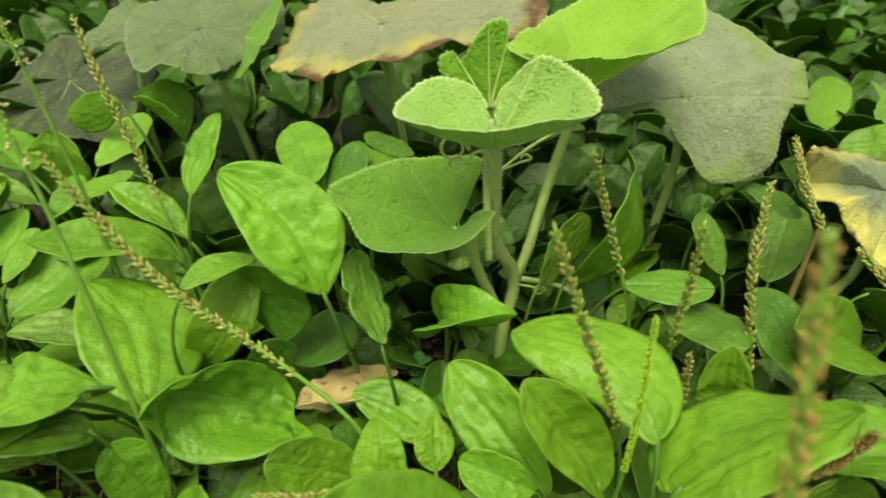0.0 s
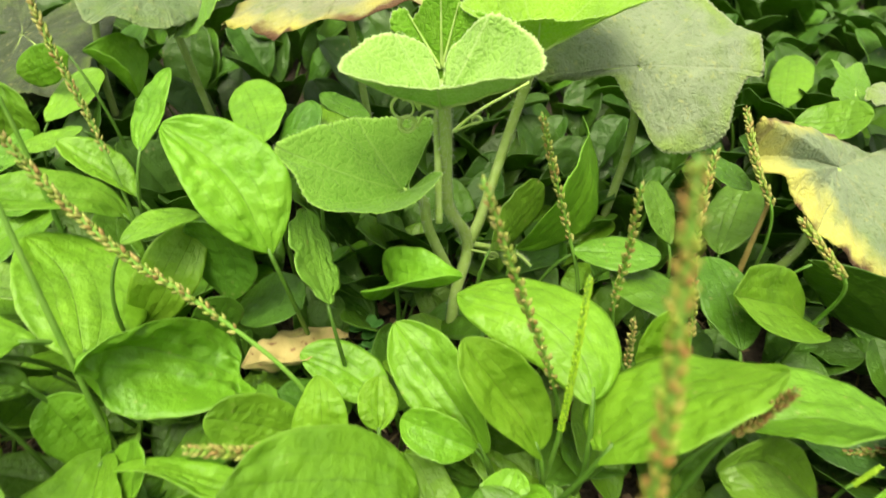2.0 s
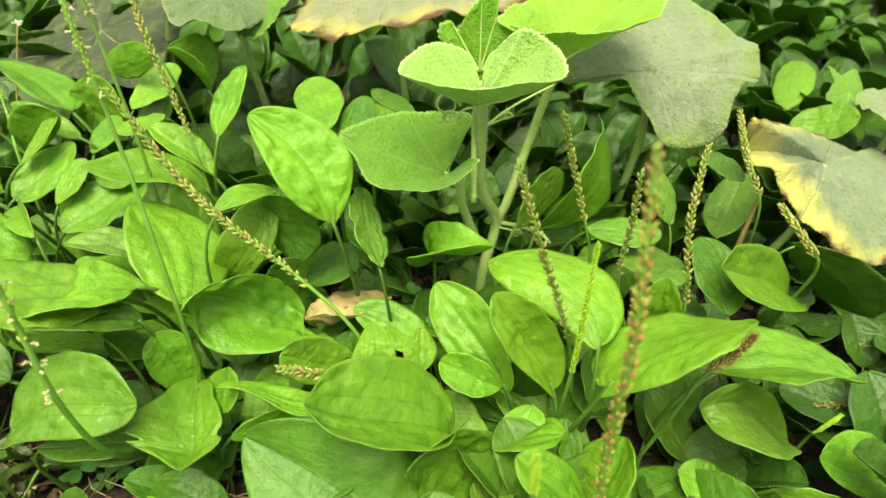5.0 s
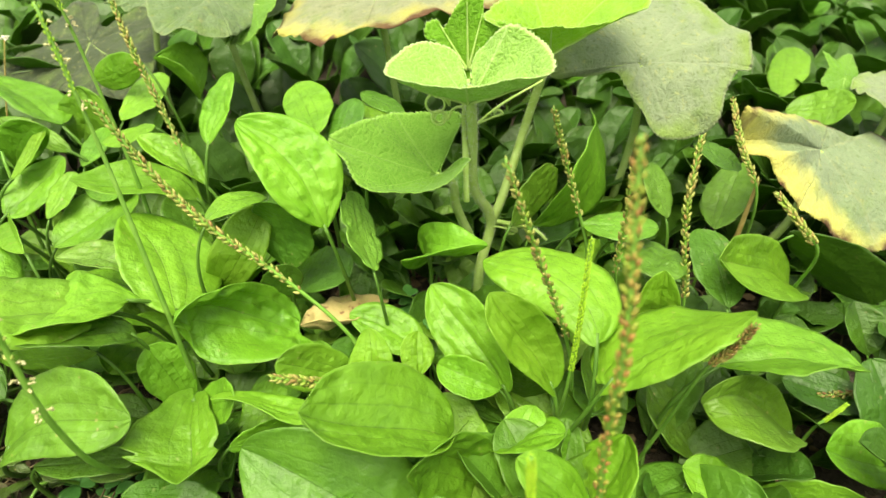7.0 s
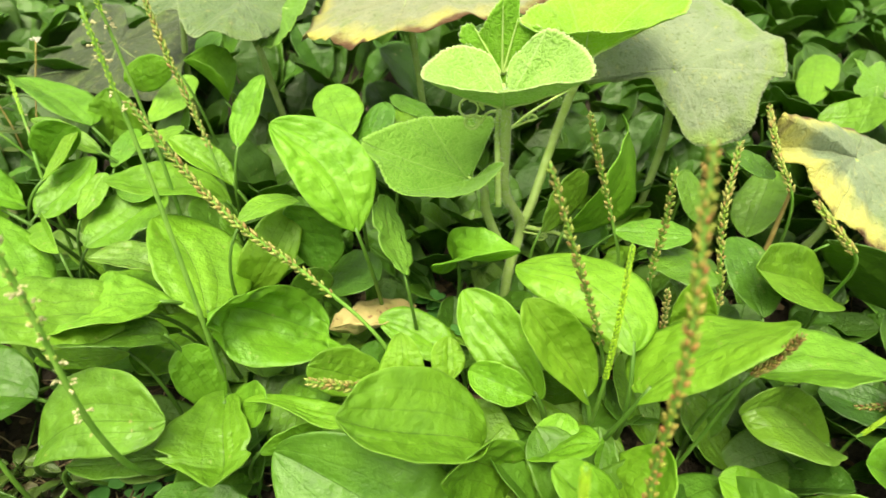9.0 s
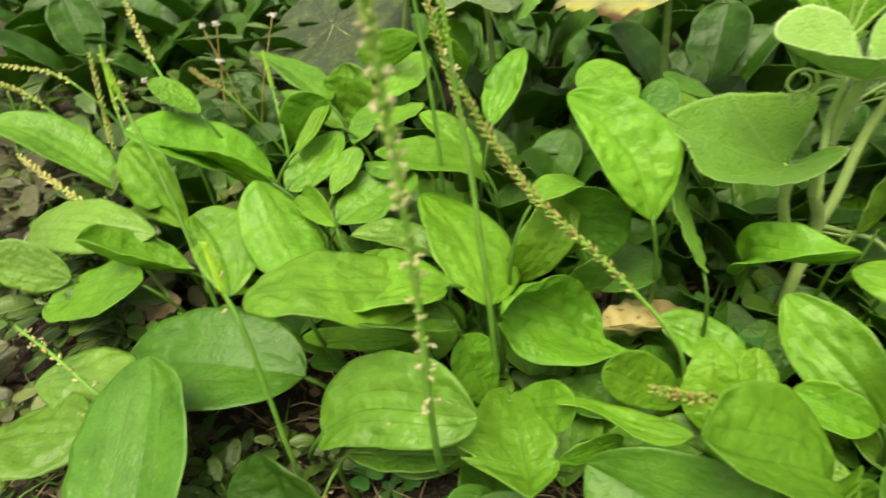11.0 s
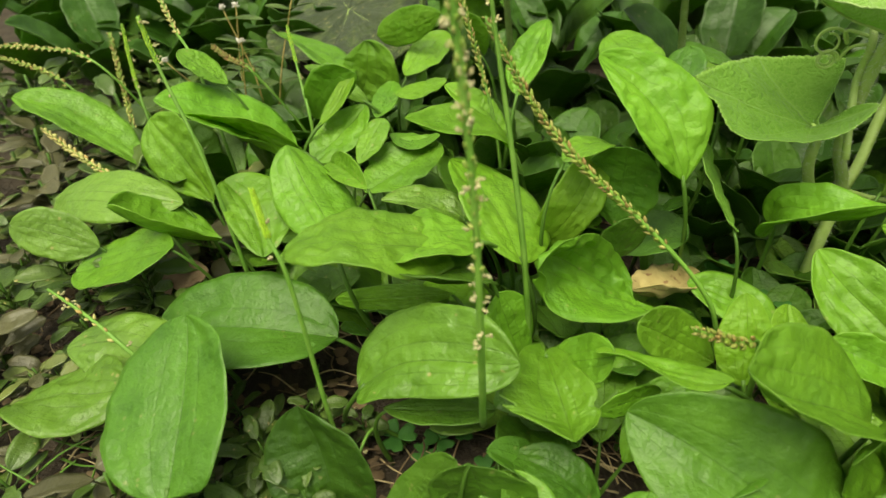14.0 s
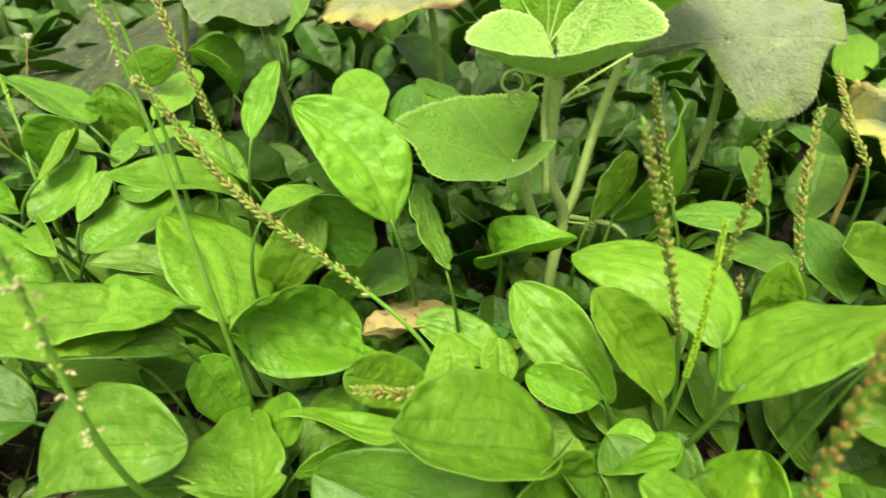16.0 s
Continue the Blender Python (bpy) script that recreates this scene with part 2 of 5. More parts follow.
def squash_material(name, a, b, net, edge=None, edge_from=0.55, dust=0.0, burn=0.0, see=0.22, bias=0.0):
    """A squash blade: pale net of veins, felt of hairs, and where it ages a yellow or burnt margin."""
    n = Nodes(name)
    obj = n.add("TexCoord").outputs["Object"]
    sep = n.add("SeparateXYZ")
    n.link(n.add("UVMap").outputs[0], sep.inputs[0])
    rim, angle = sep.outputs[0], sep.outputs[1]
    cells = n.add("TexVoronoi", Scale=230.0)
    cells.feature = "DISTANCE_TO_EDGE"
    warp = n.add("VectorMath")
    wob = n.add("TexNoise", Scale=140.0)
    n.link(obj, wob.inputs["Vector"])
    sc = n.add("VectorMath")
    sc.operation = "SCALE"
    sc.inputs["Scale"].default_value = 0.012
    n.link(wob.outputs["Color"], sc.inputs[0])
    n.link(obj, warp.inputs[0])
    n.link(sc.outputs[0], warp.inputs[1])
    n.link(warp.outputs[0], cells.inputs["Vector"])
    web = n.ramp(cells.outputs["Distance"], 0.10, 0.0)
    spoke = n.math("ABSOLUTE", n.math("SUBTRACT", n.math("FRACT", n.math("ADD", n.math("MULTIPLY", angle, 5.0), 0.5)), 0.5))
    main = n.ramp(n.math("MULTIPLY", spoke, n.math("ADD", rim, 0.08)), 0.02, 0.004)
    fine = n.noise(700.0, 3.0)
    broad = n.noise(40.0, 5.0)
    felt = n.noise(1400.0, 2.0)
    col = n.mix(n.ramp(broad, 0.3, 0.7), a, b)
    col = n.mix(n.math("MULTIPLY", web, 0.32), col, net)
    col = n.mix(n.math("MULTIPLY", main, 0.42), col, net)
    col = n.mix(n.math("MULTIPLY", n.ramp(felt, 0.45, 0.75), 0.35), col, tuple(min(0.8, 1.5 * x + 0.02) for x in b))
    if dust:
        col = n.mix(n.math("MULTIPLY", n.ramp(n.noise(18.0, 4.0), 0.25, 0.6), dust), col, (0.22, 0.265, 0.185))
    if dust:
        patch = n.math("MULTIPLY", n.ramp(n.noise(55.0, 6.0), 0.48, 0.64), n.ramp(rim, 0.2, 0.9))
        col = n.mix(n.math("MULTIPLY", patch, 0.55), col, (0.14, 0.22, 0.045))
        col = n.mix(n.math("MULTIPLY", n.ramp(n.noise(190.0, 4.0), 0.60, 0.70), 0.45), col, (0.36, 0.37, 0.14))
        col = n.mix(n.math("MULTIPLY", n.ramp(n.noise(300.0, 3.0), 0.58, 0.70), 0.5), col, (0.06, 0.09, 0.03))
    if edge:
        far = n.math("ADD", rim, n.math("MULTIPLY", n.math("SUBTRACT", n.noise(34.0, 5.0), 0.5), 0.9))
        if bias:
            turn = n.math("COSINE", n.math("MULTIPLY", n.math("SUBTRACT", angle, 0.93), 6.2832))
            far = n.math("ADD", far, n.math("MULTIPLY", turn, bias))
        col = n.mix(n.ramp(far, edge_from, edge_from + 0.36), col, edge)
    if burn:
        far = n.math("ADD", rim, n.math("MULTIPLY", n.math("SUBTRACT", n.noise(26.0, 4.0), 0.5), 0.9))
        col = n.mix(n.math("MULTIPLY", n.ramp(far, 0.93, 1.03), burn), col, (0.12, 0.06, 0.03))
    col = n.mix(n.math("MULTIPLY", n.ramp(rim, 0.968, 0.992), 0.6), col, tuple(min(0.75, 1.25 * x) for x in net)) if not burn else col
    n.link(col, n.bsdf.inputs["Base Color"])
    n.bsdf.inputs["Roughness"].default_value = 0.72
    n.bsdf.inputs["Sheen Weight"].default_value = 0.1
    n.bsdf.inputs["Specular IOR Level"].default_value = 0.25
    quilt = n.add("TexVoronoi", Scale=115.0)
    quilt.feature = "SMOOTH_F1"
    n.link(warp.outputs[0], quilt.inputs["Vector"])
    h = n.math("ADD", n.math("MULTIPLY", n.ramp(cells.outputs["Distance"], 0.0, 0.3), 0.5), n.math("MULTIPLY", fine, 0.5))
    h = n.math("ADD", h, n.math("MULTIPLY", n.noise(110.0, 3.0), 0.8))
    h = n.math("SUBTRACT", h, n.math("MULTIPLY", quilt.outputs["Distance"], 1.5))
    nor = n.bump(n.math("SUBTRACT", h, n.math("MULTIPLY", main, 0.6)), 0.5, 0.0024)
    n.translucent(n.mix(0.35, col, (0.35, 0.6, 0.03)), see, nor)
    return n.mat


SQ_GREEN = squash_material("squash_green", (0.098, 0.240, 0.022), (0.140, 0.305, 0.036), (0.25, 0.42, 0.09), see=0.32)
SQ_YOUNG = squash_material("squash_young", (0.21, 0.40, 0.07), (0.30, 0.50, 0.12), (0.50, 0.64, 0.30), see=0.32)
SQ_BRIGHT = squash_material("squash_bright", (0.23, 0.45, 0.035), (0.31, 0.55, 0.065), (0.40, 0.56, 0.18), see=0.42)
# Less downy than SQ_YOUNG; its deeper green also holds shade and backlight
SQ_TENDER = squash_material("squash_tender", (0.13, 0.33, 0.02), (0.18, 0.41, 0.03), (0.30, 0.50, 0.10), see=0.42)
SQ_GREY = squash_material("squash_grey", (0.17, 0.225, 0.125), (0.24, 0.295, 0.175), (0.29, 0.33, 0.21), (0.20, 0.30, 0.06), 0.72, 0.35)
SQ_YELLOW = squash_material("squash_yellow", (0.15, 0.21, 0.115), (0.21, 0.275, 0.16), (0.28, 0.30, 0.16), (0.56, 0.53, 0.14), 0.74, 0.3, 1.0, bias=0.30)
SQ_OLD = squash_material("squash_old", (0.20, 0.21, 0.12), (0.29, 0.28, 0.16), (0.33, 0.31, 0.14), (0.44, 0.40, 0.10), 0.80, 0.5, 1.0, bias=0.10)
SQ_DULL = squash_material("squash_dull", (0.085, 0.145, 0.055), (0.13, 0.195, 0.085), (0.21, 0.27, 0.13), None, 0.6, 0.1)
# Dull dark green, lowered further so the colour holds the leaf's shade
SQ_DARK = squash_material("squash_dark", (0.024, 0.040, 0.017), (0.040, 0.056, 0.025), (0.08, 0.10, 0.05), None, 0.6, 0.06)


def soil_material():
    n = Nodes("soil")
    a, b = n.noise(35.0, 6.0), n.noise(210.0, 5.0)
    col = n.mix(n.ramp(a, 0.3, 0.7), (0.026, 0.019, 0.013), (0.065, 0.048, 0.031))
    col = n.mix(n.math("MULTIPLY", n.ramp(b, 0.55, 0.75), 0.6), col, (0.09, 0.07, 0.042))
    n.link(col, n.bsdf.inputs["Base Color"])
    n.bsdf.inputs["Roughness"].default_value = 0.9
    n.bump(n.math("ADD", a, n.math("MULTIPLY", b, 0.5)), 1.0, 0.012)
    return n.mat


SOIL = soil_material()


# ---- building helpers ----
def mesh_ob(name, verts, faces, material, parent=None, label="", uvs=None):
    me = bpy.data.meshes.new(name)
    me.from_pydata([tuple(v) for v in verts], [], faces)
    me.materials.append(material)
    if uvs is not None:
        layer = me.uv_layers.new(name="UVMap")
        idx = np.empty(len(me.loops), dtype=np.int32)
        me.loops.foreach_get("vertex_index", idx)
        layer.data.foreach_set("uv", np.asarray(uvs, dtype=np.float32)[idx].ravel())
    me.polygons.foreach_set("use_smooth", [True] * len(me.polygons))
    me.update()
    ob = new(name, me)
    if parent is not None:
        ob.parent = parent
    if label:
        ob["label"] = label
    return ob


def glide(points, n):
    """A smooth line of n + 1 points through the given ones."""
    p = [Vector(q) for q in points]
    p = [p[0] * 2 - p[1]] + p + [p[-1] * 2 - p[-2]]
    out = []
    spans = len(p) - 3
    for i in range(n + 1):
        x = i / n * spans
        k = min(int(x), spans - 1)
        f = x - k
        a, b, c, d = p[k:k + 4]
        out.append(0.5 * ((2 * b) + (c - a) * f + (2 * a - 5 * b + 4 * c - d) * f * f + (3 * b - a - 3 * c + d) * f ** 3))
    return out


def tube(line, r0, r1, sides=7, ribs=0.0):
    """Vertices and faces of a tapering round stem along a line."""
    verts, faces = [], []
    prev = None
    n = len(line)
    for i, c in enumerate(line):
        d = (line[min(i + 1, n - 1)] - line[max(i - 1, 0)]).normalized()
        side = d.orthogonal().normalized() if prev is None else (prev - d * prev.dot(d)).normalized()
        prev = side
        up = d.cross(side)
        r = r0 + (r1 - r0) * i / (n - 1)
        for k in range(sides):
            a = 2 * math.pi * k / sides
            rr = r * (1 + ribs * (k % 2))
            verts.append(c + (side * math.cos(a) + up * math.sin(a)) * rr)
    for i in range(n - 1):
        for k in range(sides):
            a, b = i * sides + k, i * sides + (k + 1) % sides
            faces.append((a, b, b + sides, a + sides))
    for at, flip in ((0, True), (n - 1, False)):
        ring = [at * sides + k for k in range(sides)]
        faces.append(tuple(reversed(ring)) if flip else tuple(ring))
    return verts, faces


def shell(grid, thick):
    """A sheet of rows of points made into a thin closed body; returns vertices, faces, and row and column of each vertex."""
    ns, nv = len(grid), len(grid[0])
    top = [grid[i][j] for i in range(ns) for j in range(nv)]
    nor = []
    for i in range(ns):
        for j in range(nv):
            a = grid[min(i + 1, ns - 1)][j] - grid[max(i - 1, 0)][j]
            b = grid[i][min(j + 1, nv - 1)] - grid[i][max(j - 1, 0)]
            c = a.cross(b)
            nor.append(c.normalized() if c.length > 1e-12 else Vector((0, 0, 1)))
    low = [v - m * thick for v, m in zip(top, nor)]
    n = ns * nv
    faces = []
    for i in range(ns - 1):
        for j in range(nv - 1):
            a = i * nv + j
            q = (a, a + nv, a + nv + 1, a + 1)
            faces.append(q)
            faces.append(tuple(n + k for k in reversed(q)))
    rim = [j for j in range(nv)] + [i * nv + nv - 1 for i in range(1, ns)] + [(ns - 1) * nv + j for j in range(nv - 2, -1, -1)] + [i * nv for i in range(ns - 2, 0, -1)]
    for k, a in enumerate(rim):
        b = rim[(k + 1) % len(rim)]
        faces.append((a, b, b + n, a + n))
    cells = [(i, j) for i in range(ns) for j in range(nv)] * 2
    return top + low, faces, cells


def thing(name, x, y, z, label, category, group="", kind=""):
    ob = new(name)
    ob.empty_display_size = 0.01
    ob.location = (x, y, z)
    return tagged(ob, label, category, group, kind)


def blade(base, tip, roll, wl, wr, fl, fr, arch, smax, rng, rows=25, cols=8, wave=1.0, notch=0.0, puckers=0.0016, taper=(0.66, 0.66)):
    """A plantain blade from base to tip: half-widths wl, wr, each half lifted by fl, fr degrees, the midrib arched."""
    base, tip = Vector(base), Vector(tip)
    ln = (tip - base).length
    ax = (tip - base) / ln
    h = Vector((0, 0, 1)).cross(ax).normalized()
    up = ax.cross(h)
    c = h * math.cos(radians(roll)) + up * math.sin(radians(roll))
    nor = ax.cross(c)
    peak = min(max(smax, 0.44), 0.6)
    ph = [rng.uniform(0, 6.28) for _ in range(6)]
    bend = rng.uniform(-0.03, 0.03) * ln
    grid, uvs = [], []
    half = cols
    for i in range(rows):
        s = 0.5 - 0.5 * math.cos(math.pi * (0.012 + 0.983 * i / (rows - 1)))
        if s < peak:
            wide = [max(0.04, math.sin(0.5 * math.pi * s / peak) ** e) for e in taper]
        else:
            wide = [max(0.04, (1 - ((s - peak) / (1 - peak)) ** 2.5) ** 0.5)] * 2
        mid = base + ax * (s * ln) + nor * (4 * arch * s * (1 - s)) + c * (4 * bend * s * (1 - s))
        row = []
        for j in range(-half, half + 1):
            v = abs(j) / half
            left = j < 0
            wd, f, sg = (wl, radians(fl), 1) if left else (wr, radians(fr), -1)
            k = 0 if left else 3
            w = wide[0 if left else 1]
            ww = wd * w * (1 + 0.022 * wave * math.sin(9 * s + ph[k]) + 0.02 * wave * math.sin(21 * s + ph[k + 1]))
            if notch > 0.5 and s > 0.5:
                ww *= 1 - 0.32 * (s - 0.5) / 0.5 + 0.20 * v * (((s - 0.5) * 7.3 + 0.2 * sg) % 1 - 0.5)
            elif notch and v > 0.6:
                ww *= 1 - notch * max(0.0, math.sin(17 * s + ph[k])) ** 3
            bendv = f * (0.75 + 0.3 * v)
            out = ww * (v - 0.12 * abs(math.sin(f)) * v * v)
            lift = math.sin(bendv) * ww * v
            out *= math.cos(bendv * 0.85)
            groove = (-0.0006 * math.exp(-(v / 0.10) ** 2) - 0.0002 * math.exp(-((v - 0.36) / 0.12) ** 2)) * min(1.0, wd / 0.03)
            groove += puckers * noise.noise((s * ln * 105 + ph[0] * 9, j * wd / half * 70, ph[1])) * min(1.0, 3 * v) * min(1.0, wd / 0.02) * min(1.0, 4 * (1 - v) + 0.3)
            ripple = 0.03 * wd * wave * v * v * math.sin(11 * s + ph[k + 2]) + 0.018 * wd * wave * math.sin(26 * s + 3 * v + ph[k]) * v
            row.append(mid + c * (sg * out) + nor * (lift + groove + ripple))
            uvs.append((s, 0.5 + 0.5 * j / half))
        grid.append(row)
    verts, faces, cells = shell(grid, 0.00045)
    return verts, faces, uvs + uvs, base, ax, nor, ln


def leaf(plant, base, tip, roll, wl, wr, fl, fr, arch, smax, tone, wave=1.0, notch=0.0, taper=(0.66, 0.66), label="", stem=True):
    o = Vector(plant.location)
    rng = random.Random(hash((round(base[0] * 1000), round(base[1] * 1000), round(tip[2] * 1000))))
    verts, faces, uvs, b, ax, nor, ln = blade(base, tip, roll, wl, wr, fl, fr, arch, smax, rng, 34, 10, wave=wave, notch=notch, taper=taper)
    ob = mesh_ob("leaf", [v - o for v in verts], faces, LEAF[tone], plant, label, uvs)
    if stem:
        root = Vector((0.3 * o.x + 0.7 * b.x + rng.uniform(-0.008, 0.008), 0.3 * o.y + 0.7 * (b.y + 0.3 * b.z) + rng.uniform(-0.008, 0.008), 0.0))
        start = b + ax * (0.03 * ln) - nor * 0.0012
        run = (b - root).length
        if run > 0.006:
            ctrl = b - ax * (run * 0.22) - Vector((0, 0, 0.004))
            ctrl.z = min(ctrl.z, b.z - 0.15 * run, 0.82 * b.z)
            line = []
            for i in range(13):
                f = i / 12
                line.append(start * ((1 - f) ** 2) + ctrl * (2 * f * (1 - f)) + root * (f * f))
            tv, tf = tube(line, 0.0009, 0.0018)
            mesh_ob("petiole", [v - o for v in tv], tf, PETIOLE, ob)
    return ob


def frond(plant, base, c1, c2, tip, roll, twist, width, taper, peak, fold, lobe, tone, wave=1.0, bumps=1.0, notch=0.0, curl=(0.0, 0.0), label="", stem=True):
    """A plantain blade on a bent midrib: base, two guides and tip; width, base taper, fold and backward lobe for its left and right half."""
    o = Vector(plant.location)
    b, g1, g2, t = (Vector(q) for q in (base, c1, c2, tip))
    rng = random.Random(int(abs(b.x) * 91000) + int(b.y * 7000) + int(t.z * 3000))
    ln = (t - b).length
    h = Vector((0, 0, 1)).cross(t - b).normalized()
    ph = [rng.uniform(0, 6.28) for _ in range(8)]
    rows, half = 40, 11
    grid, uvs = [], []
    for i in range(rows):
        s = 0.5 - 0.5 * math.cos(math.pi * (0.004 + 0.99 * i / (rows - 1)))
        r = 1 - s
        mid = b * r ** 3 + g1 * (3 * s * r * r) + g2 * (3 * s * s * r) + t * s ** 3
        d = ((g1 - b) * (r * r) + (g2 - g1) * (2 * s * r) + (t - g2) * (s * s)).normalized()
        c = (h - d * d.dot(h)).normalized()
        n = d.cross(c)
        a = radians(roll + twist * (s - 0.5))
        c, n = c * math.cos(a) + n * math.sin(a), n * math.cos(a) - c * math.sin(a)
        row = []
        for j in range(-half, half + 1):
            v = abs(j) / half
            k, sg = (0, 1) if j < 0 else (1, -1)
            if s < peak:
                w = max(0.0, 1 - (1 - s / peak) ** 2) ** taper[k]
            else:
                w = max(0.0, 1 - ((s - peak) / (1 - peak)) ** 2.3) ** 0.55
            rim = 1 + 0.014 * wave * math.sin(10 * s + ph[k]) + 0.010 * wave * math.sin(27 * s + ph[k + 2])
            if notch:
                bite = max(0.0, math.sin(15 * s + ph[k + 4])) ** 2 * (0.35 + 0.65 * s)
                rim *= 1 - 0.30 * notch * bite * v
            ww = width[k] * max(0.035, w) * rim
            f = radians(fold[k])
            e = f * (0.75 + 0.3 * v)
            out = ww * v * (1 - 0.12 * abs(math.sin(f)) * v) * math.cos(e * 0.85)
            lift = math.sin(e) * ww * v + curl[k] * ww * max(0.0, v - 0.55) ** 2
            thin = min(1.0, ww / 0.02)
            vein = -0.0010 * math.exp(-(v / 0.07) ** 2) - 0.0003 * math.exp(-((v - 0.34) / 0.10) ** 2)
            quilt = noise.noise((s * ln * 115 + ph[5] * 9, v * 3.3 + 7 * k, ph[6])) * min(1.0, 4 * v)
            swell = noise.noise((s * 3.1 + ph[7], sg * v * 1.4, ph[4]))
            ripple = 0.030 * ww * wave * v * v * math.sin(12 * s + ph[k + 2]) + 0.014 * ww * wave * v * v * math.sin(31 * s + ph[k])
            rest = thin * (vein + 0.0024 * bumps * quilt * min(1.0, 5 * (1 - v) + 0.15) + 0.0022 * swell) + ripple - 0.0007 * thin * v ** 8
            back = lobe[k] * ln * r ** 3 * v
            row.append(mid + c * (sg * out) + n * (lift + rest) - d * back)
            uvs.append((s, 0.5 + 0.5 * j / half))
        grid.append(row)
    verts, faces, cells = shell(grid, 0.00045)
    ob = mesh_ob("leaf", [v - o for v in verts], faces, LEAF[tone], plant, label, uvs + uvs)
    d0 = (g1 - b).normalized()
    root = Vector((0.3 * o.x + 0.7 * b.x + rng.uniform(-0.006, 0.006), 0.3 * o.y + 0.7 * (b.y + 0.45 * b.z) + rng.uniform(-0.006, 0.006), 0.0))
    run = (b - root).length
    if stem and run > 0.008:
        ctrl = b - d0 * (run * 0.35)
        ctrl.z = min(max(ctrl.z, 0.25 * b.z), 0.85 * b.z)
        line = [(b + d0 * (0.06 * ln)) * ((1 - f) ** 2) + ctrl * (2 * f * (1 - f)) + root * (f * f) for f in (i / 14 for i in range(15))]
        tv, tf = tube(line, 0.0013, 0.0019)
        mesh_ob("petiole", [v - o for v in tv], tf, PETIOLE, ob)
    return ob


def plantain(x, y, label="broadleaf plantain rosette with fresh green oval leaves"):
    return thing("plantain", x, y, 0.0, label, "plant", "plantains in the patch")


def capsule(verts, faces, at, d, size, fat):
    """One seed capsule, a small pointed egg along d."""
    d = d.normalized()
    s = d.orthogonal().normalized()
    u = d.cross(s)
    n = len(verts)
    verts.append(at - d * size * 0.5)
    rings = ((-0.22, 0.9), (0.12, 1.0), (0.36, 0.5))
    for z, r in rings:
        for k in range(5):
            a = 6.2832 * k / 5
            verts.append(at + d * (size * z) + (s * math.cos(a) + u * math.sin(a)) * (fat * r))
    verts.append(at + d * size * 0.62)
    for k in range(5):
        m = (k + 1) % 5
        faces.append((n, n + 1 + m, n + 1 + k))
        for q in range(2):
            a = n + 1 + 5 * q
            faces.append((a + k, a + m, a + 5 + m, a + 5 + k))
        faces.append((n + 11 + k, n + 11 + m, n + 16))


def flower_spike(points, kind, seeds_from, count, size, label, stalk_r=0.0013, flowers=0, stalk=None, seeds_to=1.0, spread=1.0):
    """A plantain flower stalk from its root to its tip, seeds over the upper part, set in spirals and thinning downwards."""
    line = glide(points, 36)
    o = line[0].copy()
    ob = thing("flower_spike", *o, label, "flower spike", "plantain flower spikes")
    rng = random.Random(len(label) * 31 + int(abs(o.x) * 1000))
    tv, tf = tube(line, stalk_r * 1.15, stalk_r * 0.55, 8, 0.08)
    mesh_ob("stalk", [v - o for v in tv], tf, stalk or STALK, ob)

    def along(f):
        x = f * (len(line) - 1)
        k = min(int(x), len(line) - 2)
        return line[k].lerp(line[k + 1], x - k), (line[k + 1] - line[k]).normalized()

    verts, faces = [], []
    count = int(count * (1.15 if kind == "ripe" else 1.5 if kind == "green" else 1))
    size *= 0.8 if kind == "green" else 1.0
    spread *= 0.6 if kind == "green" else 1.0
    for i in range(count):
        q = ((i + rng.uniform(0, 0.8)) / count) ** (0.8 if kind != "green" else 1.0)
        f = seeds_from + (seeds_to - seeds_from) * q
        p, d = along(f)
        s = d.orthogonal().normalized()
        a = i * 2.399 + rng.uniform(-0.3, 0.3)
        out = s * math.cos(a) + d.cross(s) * math.sin(a)
        z = size * rng.uniform(0.8, 1.2) * (1 - 0.35 * max(0, q - 0.7) / 0.3)
        capsule(verts, faces, p + out * (stalk_r * 0.6 + z * 0.22 * spread), d + out * rng.uniform(0.3, 0.75) * spread, z, z * 0.24)
    if count:
        mesh_ob("seed_head", [v - o for v in verts], faces, SEEDS[kind], ob)
    verts, faces = [], []
    for i in range(flowers):
        f = seeds_from * 0.8 + (1 - seeds_from * 0.8) * rng.random() ** 0.8
        p, d = along(min(f, 0.97))
        s = d.orthogonal().normalized()
        a = rng.uniform(0, 6.28)
        out = s * math.cos(a) + d.cross(s) * math.sin(a)
        for _ in range(4):
            jit = Vector((rng.uniform(-1, 1), rng.uniform(-1, 1), rng.uniform(-1, 1))) * 0.0009
            capsule(verts, faces, p + out * (0.0022 + rng.uniform(0, 0.0018)) + jit, out + jit * 400, 0.0018, 0.00062)
    if flowers:
        mesh_ob("blossom", [v - o for v in verts], faces, FLOWER, ob, "tiny whitish dry blossoms")
    return ob


